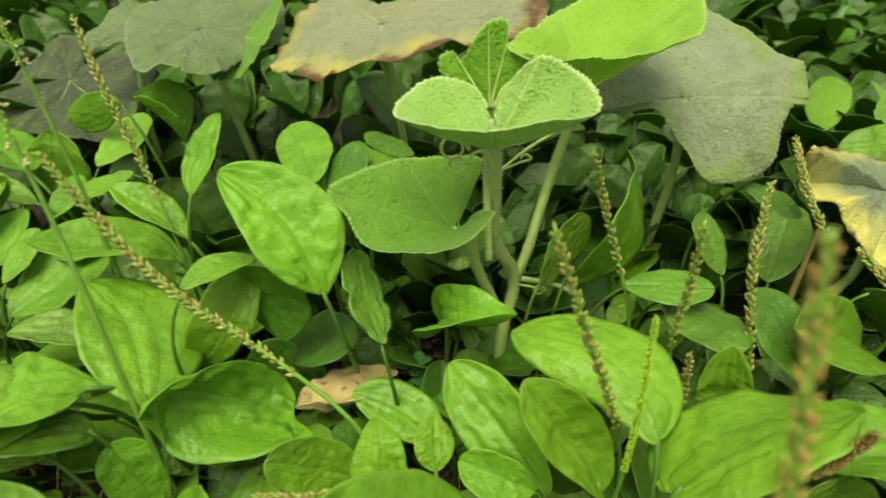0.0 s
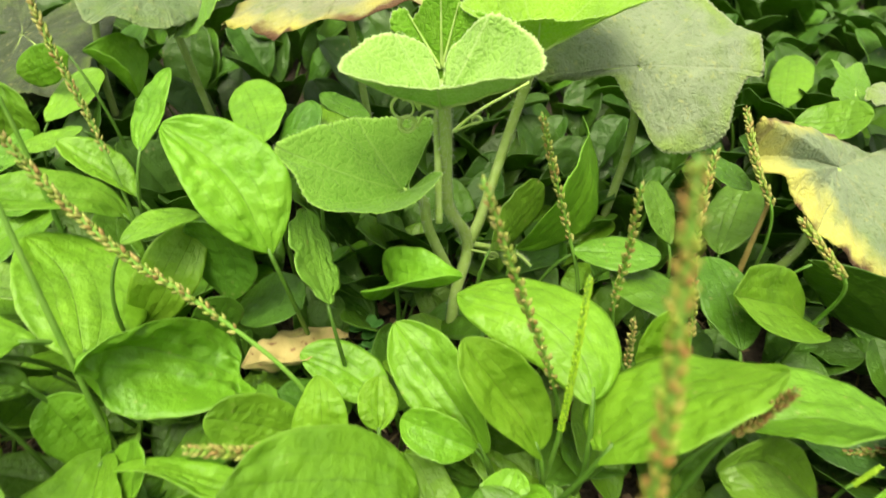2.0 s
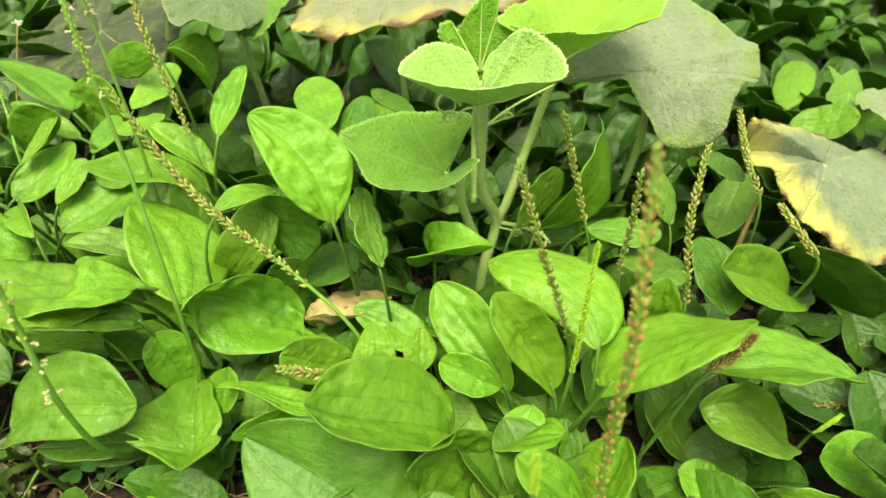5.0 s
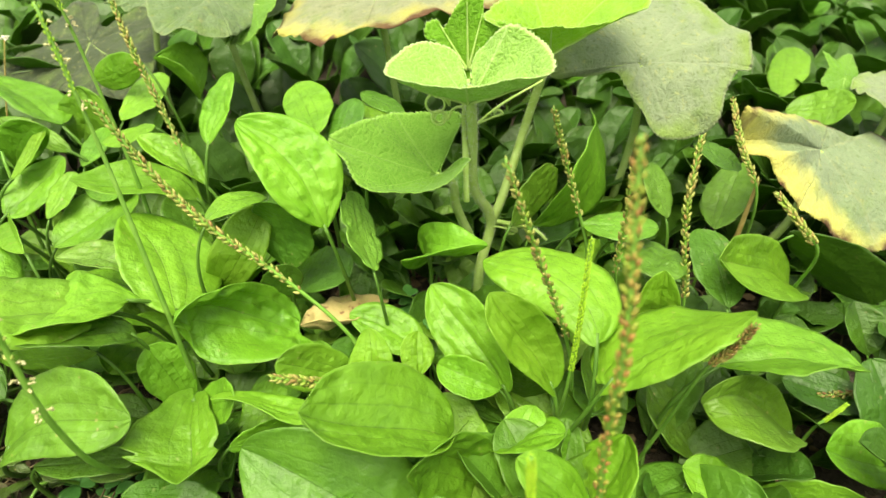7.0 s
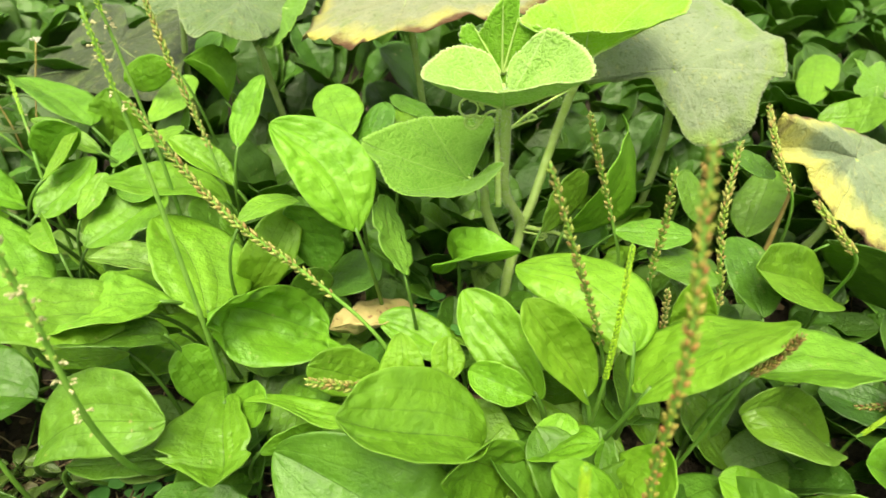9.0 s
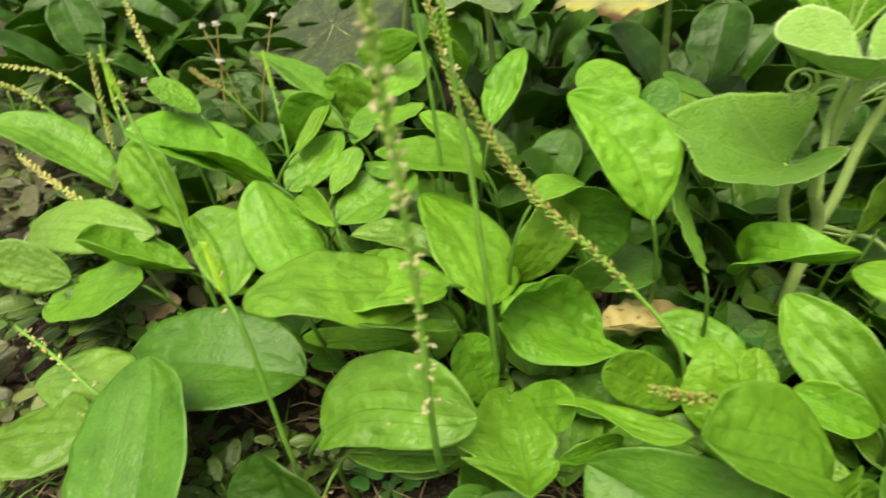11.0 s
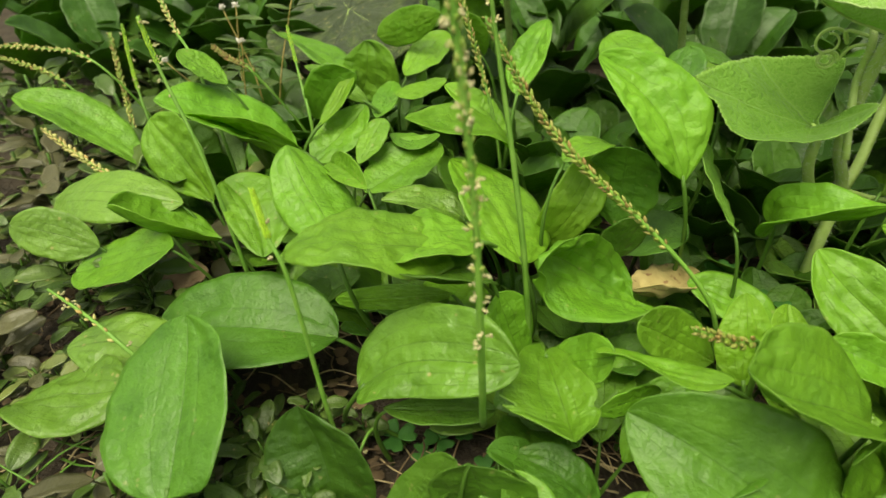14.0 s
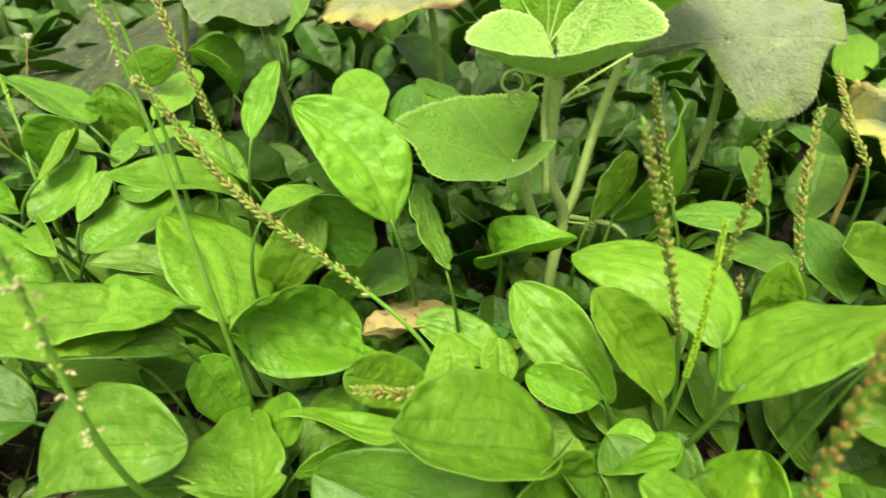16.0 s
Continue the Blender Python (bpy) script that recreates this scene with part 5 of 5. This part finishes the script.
flower_spike([(-0.035, 0.235, 0.0), (-0.042, 0.228, 0.07), (-0.060, 0.230, 0.106), (-0.098, 0.237, 0.143), (-0.131, 0.241, 0.172), (-0.160, 0.250, 0.203), (-0.187, 0.258, 0.246)], "ripe", 0.42, 130, 0.0046, "long arching ripe plantain spike full of seed capsules", 0.0014)
flower_spike([(-0.180, 0.194, 0.0), (-0.172, 0.133, 0.081), (-0.170, 0.113, 0.151), (-0.173, 0.116, 0.226), (-0.181, 0.122, 0.304), (-0.184, 0.125, 0.338)], "bud", 0.50, 120, 0.0034, "tall green plantain spike with withered blossoms", 0.0016, 64)
flower_spike([(-0.148, 0.205, 0.0), (-0.157, 0.212, 0.11), (-0.167, 0.224, 0.178), (-0.176, 0.235, 0.226), (-0.189, 0.246, 0.302)], "green", 0.86, 30, 0.0026, THIN, 0.0017, 12)
flower_spike([(-0.198, 0.300, 0.0), (-0.202, 0.306, 0.13), (-0.206, 0.309, 0.19), (-0.215, 0.314, 0.256), (-0.222, 0.316, 0.300)], "green", 0.86, 26, 0.0026, THIN, 0.0015, 8)
flower_spike([(-0.252, 0.140, 0.0), (-0.259, 0.139, 0.055), (-0.267, 0.144, 0.150), (-0.276, 0.150, 0.175), (-0.283, 0.158, 0.196)], "green", 0.74, 120, 0.0028, "young green plantain flower spike with tight buds", 0.0014, 2)
flower_spike([(-0.335, 0.222, 0.0), (-0.348, 0.231, 0.106), (-0.364, 0.245, 0.165), (-0.385, 0.261, 0.207), (-0.396, 0.27, 0.240)], "green", 0.8, 50, 0.0026, THIN, 0.0015, 10)
flower_spike([(-0.375, 0.236, 0.02), (-0.398, 0.250, 0.062), (-0.425, 0.267, 0.080), (-0.467, 0.291, 0.104), (-0.515, 0.31, 0.118), (-0.558, 0.328, 0.132)], "straw", 0.52, 110, 0.0052, "arching straw-coloured plantain seed spike", 0.0015)
flower_spike([(-0.520, 0.380, 0.0), (-0.537, 0.404, 0.085), (-0.556, 0.432, 0.118), (-0.580, 0.470, 0.165)], "ripe", 0.4, 90, 0.0046, RIPE, 0.0013)
flower_spike([(-0.505, 0.395, 0.0), (-0.522, 0.410, 0.09), (-0.538, 0.43, 0.135), (-0.548, 0.45, 0.18)], "green", 0.6, 90, 0.0032, THIN, 0.0014, 6)
flower_spike([(-0.350, 0.150, 0.0), (-0.372, 0.150, 0.062), (-0.388, 0.152, 0.084), (-0.415, 0.163, 0.094), (-0.452, 0.178, 0.099)], "straw", 0.55, 14, 0.0042, "drooping green plantain stalk with a few pale capsules", 0.0016, 6)
flower_spike([(-0.340, 0.365, 0.0), (-0.344, 0.372, 0.123), (-0.357, 0.395, 0.150), (-0.372, 0.42, 0.19)], "green", 0.8, 40, 0.0028, THIN, 0.0015, 4)
flower_spike([(-0.030, 0.180, 0.03), (-0.039, 0.173, 0.110), (-0.056, 0.158, 0.128), (-0.078, 0.150, 0.141)], "ripe", 0.5, 44, 0.0048, "short brown ripe plantain seed head lying among leaves", 0.0014)
flower_spike([(0.335, 0.22, 0.0), (0.345, 0.212, 0.055), (0.314, 0.209, 0.063), (0.268, 0.210, 0.058)], "brown", 0.5, 70, 0.0048, "brown ripe plantain spike lying nearly level", 0.0013)
flower_spike([(0.252, 0.188, 0.0), (0.258, 0.189, 0.048), (0.265, 0.190, 0.059), (0.274, 0.192, 0.072)], "green", 0.6, 70, 0.0030, "small green plantain bud spike", 0.0012)
flower_spike([(0.050, 0.058, 0.0), (0.048, 0.056, 0.1), (0.044, 0.055, 0.175), (0.041, 0.056, 0.213)], "green", 0.78, 90, 0.0032, "young green plantain bud spike, slim and upright", 0.0016)
flower_spike([(-0.225, 0.172, 0.0), (-0.242, 0.158, 0.028), (-0.248, 0.138, 0.024), (-0.256, 0.114, 0.012)], "straw", 0.5, 8, 0.004, "fallen pale plantain stalk near the soil", 0.0012, 3)
flower_spike([(-0.392, 0.060, 0.0), (-0.389, 0.074, 0.018), (-0.381, 0.096, 0.030), (-0.372, 0.118, 0.030)], "straw", 0.9, 0, 0.004, "bare pale plantain stalk bent along the soil", 0.0018)
flower_spike([(-0.522, 0.447, 0.000), (-0.535, 0.437, 0.084), (-0.572, 0.427, 0.152), (-0.649, 0.451, 0.155), (-0.721, 0.459, 0.153)], "straw", 0.5, 70, 0.0046, "dry straw-coloured plantain spike leaning among weeds", 0.0012)
flower_spike([(-0.537, 0.421, 0.000), (-0.550, 0.411, 0.077), (-0.587, 0.401, 0.140), (-0.636, 0.422, 0.147), (-0.691, 0.438, 0.151)], "ripe", 0.5, 70, 0.0046, RIPE, 0.0012)
flower_spike([(-0.362, 0.442, 0.000), (-0.375, 0.432, 0.081), (-0.412, 0.422, 0.148), (-0.436, 0.430, 0.157), (-0.456, 0.439, 0.165)], "brown", 0.5, 70, 0.0046, "brown ripe plantain spike lying over leaves", 0.0012)
flower_spike([(-0.400, 0.345, 0.000), (-0.420, 0.355, 0.164), (-0.454, 0.388, 0.197), (-0.486, 0.422, 0.230)], "straw", 0.6, 60, 0.0040, "dry straw-coloured plantain stalk standing among weeds", 0.0013)


# ---- withered leaves, clover and weeds near the soil ----
n_dead = Nodes("half_withered_leaf")
mixing = n_dead.ramp(n_dead.noise(38.0, 4.0), 0.24, 0.42)
withered = n_dead.mix(mixing, (0.20, 0.28, 0.06), (0.40, 0.325, 0.135))
withered = n_dead.mix(n_dead.ramp(n_dead.noise(160.0, 3.0), 0.62, 0.7), withered, (0.20, 0.11, 0.05))
n_dead.link(withered, n_dead.bsdf.inputs["Base Color"])
n_dead.bsdf.inputs["Roughness"].default_value = 0.75
n_dead.bump(n_dead.noise(140.0, 4.0), 0.6, 0.002)
LEAF["withered"] = n_dead.mat


def loose_leaf(base, tip, roll, w, arch, tone, label, name="withered_leaf"):
    ob = thing(name, *base, label, "leaf")
    rng = random.Random(int(abs(base[0]) * 5000))
    verts, faces, uvs, b, ax, nor, ln = blade(base, tip, roll, w, w, 12, -8, arch, 0.5, rng, wave=2.5, notch=0.35)
    o = Vector(base)
    mesh_ob("blade", [v - o for v in verts], faces, LEAF[tone] if tone in LEAF else LITTER, ob, "", uvs)
    return ob


p = thing("withered_leaf", *(-0.035, 0.307, 0.053), "half withered tan and green plantain leaf with spots", "leaf")
frond(p, (-0.035, 0.307, 0.053), (-0.054, 0.283, 0.061), (-0.074, 0.256, 0.064), (-0.091, 0.254, 0.075), 10, 9, (0.0260, 0.0223), (0.60, 0.64), 0.52, (31, 29), (0.00, -0.01), 'withered', wave=2.2, bumps=2.0, notch=0.35, stem=False)
loose_leaf((-0.400, 0.215, 0.050), (-0.335, 0.228, 0.058), -6, 0.022, 0.004, "withered", "half withered leaf lying under the rosettes")
loose_leaf((-0.430, 0.245, 0.045), (-0.392, 0.252, 0.062), 25, 0.013, 0.010, "litter", "curled brown dead leaf on the soil")
loose_leaf((-0.135, 0.262, 0.02), (-0.105, 0.235, 0.03), 15, 0.010, 0.004, "litter", "reddish brown dead leaf below the rosette")


def clover(x, y, z, r, turn, lean=0.0):
    """Three heart-shaped leaflets on a thread of a stalk."""
    ob = thing("clover", x, y, 0.0, "small green three-part clover leaf near the soil", "plant", "clovers")
    for k in range(3):
        a = turn + k * 2.0944
        ax, side = Vector((math.cos(a), math.sin(a), 0.12 + lean * math.sin(a))), Vector((-math.sin(a), math.cos(a), 0))
        grid = []
        for i in range(7):
            s = i / 6
            row = []
            for j in range(-4, 5):
                v = j / 4
                wide = r * 0.62 * math.sin(math.pi * min(0.5, 0.08 + s * 0.55)) * (1 if s < 0.75 else math.sqrt(max(0.02, 1 - ((s - 0.75) / 0.27) ** 2)))
                reach = r * s * (1 - 0.16 * (1 - abs(v)) * max(0, s - 0.6) / 0.4)
                row.append(ax * (reach + 0.0006) + side * (wide * v) + Vector((0, 0, z + 0.16 * wide * abs(v))))
            grid.append(row)
        verts, faces, cells = shell(grid, 0.0003)
        mesh_ob("leaflet", verts, faces, CLOVER, ob)
    tv, tf = tube(glide([(0.004, 0.003, 0.0), (0.001, 0.002, z * 0.6), (0, 0, z)], 6), 0.0006, 0.0004, 5)
    mesh_ob("stalk", tv, tf, STALK, ob)


for cx, cy, cz, cr, ct in ((-0.231, 0.166, 0.012, 0.012, 0.4), (-0.204, 0.170, 0.010, 0.010, 1.2), (-0.213, 0.160, 0.006, 0.008, 2.0),
                           (-0.262, 0.168, 0.008, 0.008, 0.1), (-0.190, 0.178, 0.012, 0.009, 0.7), (-0.020, 0.315, 0.05, 0.012, 0.9),
                           (-0.012, 0.30, 0.045, 0.011, 0.2), (0.008, 0.285, 0.05, 0.011, 1.6), (-0.03, 0.30, 0.04, 0.010, 2.4),
                           (-0.172, 0.15, 0.012, 0.010, 1.9), (-0.30, 0.115, 0.012, 0.009, 0.3)):
    clover(cx, cy, cz, cr, ct)


def weed(x, y, z, seed, n=7, size=0.014, tone=None, label="low grey-green weed with nibbled leaves"):
    ob = thing("weed", x, y, 0.0, label, "plant", "weeds on the soil")
    rng = random.Random(seed)
    tv, tf = tube(glide([(0, 0, 0), (0.002, 0.001, z * 0.5), (0, 0, z)], 6), 0.0011, 0.0008, 6)
    mesh_ob("stem", tv, tf, PETIOLE, ob)
    for k in range(n):
        a = k * 2.4 + rng.uniform(-0.4, 0.4)
        h = z * (0.35 + 0.65 * k / n)
        r0, ln = rng.uniform(0.004, 0.008), size * rng.uniform(0.8, 1.5)
        b = Vector((math.cos(a) * r0, math.sin(a) * r0, h))
        t = b + Vector((math.cos(a) * ln, math.sin(a) * ln, rng.uniform(-0.3, 0.4) * ln))
        verts, faces, uvs, *_ = blade(b, t, rng.uniform(-25, 25), ln * 0.31, ln * 0.31, rng.uniform(-5, 20), rng.uniform(-5, 20), 0.06 * ln, 0.45, rng, 9, 3, 1.5, 0.3)
        tv, tf = tube(glide([b + (t - b) * 0.05, b * 0.5 + Vector((0, 0, h * 0.4)), (0, 0, h * 0.8)], 5), 0.0004, 0.0006, 5)
        m = len(verts)
        mesh_ob("leaf", list(verts) + tv, list(faces) + [tuple(m + q for q in f) for f in tf], tone or WEED, ob, "", list(uvs) + [(0, 0.5)] * len(tv))
    return ob



for k, (wx, wy, wz, ws) in enumerate(((-0.342, 0.168, 0.022, 0.016), (-0.312, 0.160, 0.018, 0.014), (-0.320, 0.140, 0.02, 0.014), (-0.297, 0.100, 0.028, 0.018), (-0.272, 0.096, 0.022, 0.015),
                                      (-0.33, 0.118, 0.02, 0.014), (-0.29, 0.128, 0.02, 0.012), (-0.36, 0.14, 0.02, 0.012), (-0.42, 0.19, 0.03, 0.016), (-0.45, 0.09, 0.03, 0.018),
                                      (-0.40, 0.08, 0.03, 0.015), (-0.25, 0.08, 0.02, 0.014), (-0.52, 0.26, 0.035, 0.016), (-0.56, 0.31, 0.05, 0.018), (-0.6, 0.37, 0.06, 0.02),
                                      (-0.49, 0.22, 0.03, 0.016), (-0.55, 0.18, 0.03, 0.018), (-0.37, 0.06, 0.025, 0.016), (-0.5, 0.13, 0.03, 0.018))):
    weed(wx, wy, wz, 40 + k, 8, ws)


WEED_MODELS = [weed(-0.40, 0.24, 0.035, 91, 10, 0.015), weed(-0.47, 0.30, 0.045, 92, 11, 0.017, WEED_PURPLE, "low weed with dull purplish leaves"),
               weed(-0.44, 0.14, 0.03, 93, 9, 0.013, WEED_PALE, "low weed with pale grey-green leaves"), weed(-0.53, 0.40, 0.06, 94, 12, 0.019)]
sow = random.Random(31)
for k in range(218):
    wx = sow.uniform(-1.05, -0.34)
    wy = sow.uniform(0.05, 0.24) if k < 26 else sow.uniform(0.2, 0.95)
    if wy > 0.22 and wx > -0.40 - 0.45 * max(0, wy - 0.30):
        wx -= 0.22
    if k >= 150:
        wx, wy = sow.uniform(-0.68, -0.42), sow.uniform(0.14, 0.42)
    if k >= 185:
        wx, wy = sow.uniform(-0.50, -0.22), sow.uniform(0.06, 0.17)
    c = copy_thing(WEED_MODELS[sow.choice((0, 1, 0, 2, 3, 3))], pose(wx, wy, 0, 0, 0, sow.uniform(0, 360)))
    z = sow.uniform(0.75, 1.35) * (1.0 if wy < 0.3 else 1.35) * (0.66 if k >= 185 else 1.0)
    c.scale = (z, z, z)


def flowering_weed(x, y, tips):
    """Dark wiry stems with narrow leaves, each ending in a tuft of tiny white flowers."""
    ob = thing("flowering_weed", x, y, 0.0, "wiry dark-stemmed weed with tiny white flower tufts", "plant")
    o = Vector((x, y, 0))
    rng = random.Random(17)
    for tip in tips:
        tip = Vector(tip)
        root = o + Vector((rng.uniform(-0.01, 0.01), rng.uniform(-0.01, 0.01), 0))
        line = glide([root, root.lerp(tip, 0.5) + Vector((rng.uniform(-0.015, 0.015), 0, 0.01)), tip], 14)
        tv, tf = tube(line, 0.0011, 0.0006, 6)
        mesh_ob("stem", [v - o for v in tv], tf, BROWN_STALK, ob)
        for q in (7, 9, 11, 13):
            for side in (-1, 1):
                p = line[q]
                a = rng.uniform(-0.5, 0.5) + (0 if side > 0 else math.pi)
                t = p + Vector((math.cos(a), math.sin(a) * 0.6, rng.uniform(-0.2, 0.3))) * rng.uniform(0.018, 0.030)
                verts, faces, uvs, *_ = blade(p, t, rng.uniform(-20, 20), 0.0035, 0.0035, 10, 10, 0.001, 0.45, rng, 9, 3)
                mesh_ob("leaf", [v - o for v in verts], faces, WEED, ob, "", uvs)
        verts, faces = [], []
        for _ in range(16):
            d = Vector((rng.uniform(-1, 1), rng.uniform(-1, 1), rng.uniform(0, 1)))
            capsule(verts, faces, tip + d * 0.003, d, 0.0032, 0.0009)
        mesh_ob("flower_tuft", [v - o for v in verts], faces, FLOWER_WHITE, ob, "tiny white flowers")


flowering_weed(-0.457, 0.489, ((-0.477, 0.509, 0.178), (-0.469, 0.521, 0.177), (-0.445, 0.473, 0.158), (-0.518, 0.454, 0.144), (-0.409, 0.523, 0.186)))


def strands(name, label, material, count, box, length, r, seed, flat=0.9):
    """Loose stems and blades strewn over the soil, too many to count."""
    rng = random.Random(seed)
    verts, faces = [], []
    for _ in range(count):
        x, y = rng.uniform(box[0], box[1]), rng.uniform(box[2], box[3])
        a = rng.uniform(0, 6.28)
        ln = length * rng.uniform(0.4, 1.2)
        d = Vector((math.cos(a), math.sin(a), (1 - flat) * rng.uniform(0.3, 1.5))) * ln
        p = Vector((x, y, rng.uniform(0.003, 0.008)))
        bend = Vector((rng.uniform(-1, 1), rng.uniform(-1, 1), 0.5)) * ln * 0.15
        tv, tf = tube(glide([p, p + d * 0.5 + bend, p + d], 6), r, r * 0.4, 4)
        n = len(verts)
        verts += tv
        faces += [tuple(n + i for i in f) for f in tf]
    ob = mesh_ob(name, verts, faces, material)
    tagged(ob, label, "litter", kind="stuff")


strands("straw_litter", "dry straw and dead stems strewn on the soil", STRAW, 330, (-0.62, 0.1, 0.02, 0.36), 0.05, 0.0007, 5)
strands("stem_litter", "dark rotting stems on the soil", LITTER, 420, (-0.62, 0.4, 0.02, 0.5), 0.04, 0.0009, 6)
strands("thin_grass", "thin green grass blades at the edge of the patch", GRASS, 46, (-0.52, -0.28, 0.04, 0.14), 0.06, 0.0010, 7, 0.6)


def crumbs():
    """Crumbs of dead leaf on the soil."""
    rng = random.Random(9)
    verts, faces = [], []
    for _ in range(1900):
        x, y = rng.uniform(-0.65, 0.3), rng.uniform(0.03, 0.42)
        z = rng.uniform(0.002, 0.010)
        r = rng.uniform(0.003, 0.008)
        a = rng.uniform(0, 6.28)
        n = len(verts)
        tilt = Vector((rng.uniform(-0.5, 0.5), rng.uniform(-0.5, 0.5), 0))
        for k in range(6):
            b = a + k * 1.0472
            q = r * rng.uniform(0.5, 1.0)
            verts.append((x + q * math.cos(b), y + q * math.sin(b) * 0.7, z + q * (tilt.x * math.cos(b) + tilt.y * math.sin(b))))
        verts.append((x, y, z + r * 0.25))
        for k in range(6):
            faces.append((n + k, n + (k + 1) % 6, n + 6))
    ob = mesh_ob("leaf_litter", verts, faces, LITTER)
    tagged(ob, "brown crumbs of dead leaves on the soil", "litter", kind="stuff")


crumbs()

# ---- plantains that fill the patch between and behind ----
def model_plant(seed, n, reach, high, tones, steep=0.0):
    rng = random.Random(seed)
    p = thing("plantain", 0, 0, 0, "lower plantain rosette, shade of the others put into its leaf colours", "plant", "plantains in the patch")
    for k in range(n):
        a = k * 2.4 + rng.uniform(-0.5, 0.5)
        e = rng.uniform(0.25 + steep, 1.0 + 0.3 * steep)
        ln = reach * rng.uniform(0.75, 1.15)
        r0 = ln * rng.uniform(0.25, 0.5)
        z0 = high * rng.uniform(0.35, 0.8)
        b = (r0 * math.cos(a), r0 * math.sin(a), z0)
        rise = ln * e * 0.75
        t = ((r0 + ln * math.sqrt(1 - (0.75 * e) ** 2)) * math.cos(a), (r0 + ln * math.sqrt(1 - (0.75 * e) ** 2)) * math.sin(a), z0 + rise)
        w = ln * rng.uniform(0.27, 0.35)
        leaf(p, b, t, rng.uniform(-20, 20), w, w * rng.uniform(0.85, 1.1), rng.uniform(0, 30), rng.uniform(0, 30), rng.uniform(0.02, 0.10) * ln, rng.uniform(0.48, 0.58), tones[k % len(tones)])
    return p


# Dark and shade tones carry the gloom between leaves; the last two most
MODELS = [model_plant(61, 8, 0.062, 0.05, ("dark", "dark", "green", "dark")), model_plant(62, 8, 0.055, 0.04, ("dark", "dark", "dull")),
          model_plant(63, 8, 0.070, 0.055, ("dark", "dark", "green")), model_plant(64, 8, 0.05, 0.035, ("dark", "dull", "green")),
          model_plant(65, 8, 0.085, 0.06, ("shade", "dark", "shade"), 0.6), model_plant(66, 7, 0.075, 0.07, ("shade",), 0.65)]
fill = random.Random(77)
first = [False] * 6
SPOTS = []
y = 0.05
while y < 1.25:
    step = 0.068 if y < 0.55 else 0.11
    x = -0.75 - 0.35 * y + fill.uniform(0, step)
    while x < 0.62 + 0.5 * y:
        px, py = x + fill.uniform(-0.25, 0.25) * step, y + fill.uniform(-0.3, 0.3) * step
        bare = (-0.48 < px < -0.19 and py < 0.225) or (px < -0.36 and py < 0.30) or px < -0.46 and py < 0.62
        if not bare and not (py < 0.12 and px > 0.45):
            SPOTS.append((px, py))
        x += step
    y += step
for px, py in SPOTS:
    # Rear and lower right spots get the models with shade in their colour
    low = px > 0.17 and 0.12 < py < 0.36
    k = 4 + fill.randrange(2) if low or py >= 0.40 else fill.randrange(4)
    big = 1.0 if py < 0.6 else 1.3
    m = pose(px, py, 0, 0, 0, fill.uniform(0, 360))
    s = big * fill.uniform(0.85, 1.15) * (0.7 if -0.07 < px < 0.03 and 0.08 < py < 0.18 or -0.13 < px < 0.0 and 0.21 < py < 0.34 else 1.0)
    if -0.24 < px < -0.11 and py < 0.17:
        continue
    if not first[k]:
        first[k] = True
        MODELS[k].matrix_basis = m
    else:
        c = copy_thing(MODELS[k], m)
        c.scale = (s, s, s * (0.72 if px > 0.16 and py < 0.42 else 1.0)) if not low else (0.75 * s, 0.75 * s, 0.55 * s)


def far_leaves():
    """The rest of the patch far behind, as one mass of leaves."""
    rng = random.Random(5)
    verts, faces, uvs = [], [], []
    for _ in range(1500):
        y = 1.2 + 2.3 * rng.random() ** 1.3
        x = rng.uniform(-1.0 - 0.8 * y, 0.9 + 0.8 * y)
        a, e = rng.uniform(0, 6.28), rng.uniform(0.1, 1.1)
        ln = rng.uniform(0.11, 0.2)
        z0 = rng.uniform(0.03, 0.2 + 0.08 * (y - 1.2))
        b = Vector((x, y, z0))
        t = b + Vector((math.cos(a) * math.cos(e), math.sin(a) * math.cos(e), math.sin(e))) * ln
        v, f, u, *_ = blade(b, t, rng.uniform(-30, 30), ln * 0.3, ln * 0.3, 15, 15, 0.08 * ln, 0.52, rng, 7, 3)
        n = len(verts)
        verts += v
        faces += [tuple(n + i for i in q) for q in f]
        uvs += u
    # Shade tone: background gloom is put into the leaf colour
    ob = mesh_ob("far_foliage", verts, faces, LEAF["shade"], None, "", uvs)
    tagged(ob, "dense leaves at the far side of the patch, dark green carrying their shade", "foliage", kind="stuff")


far_leaves()
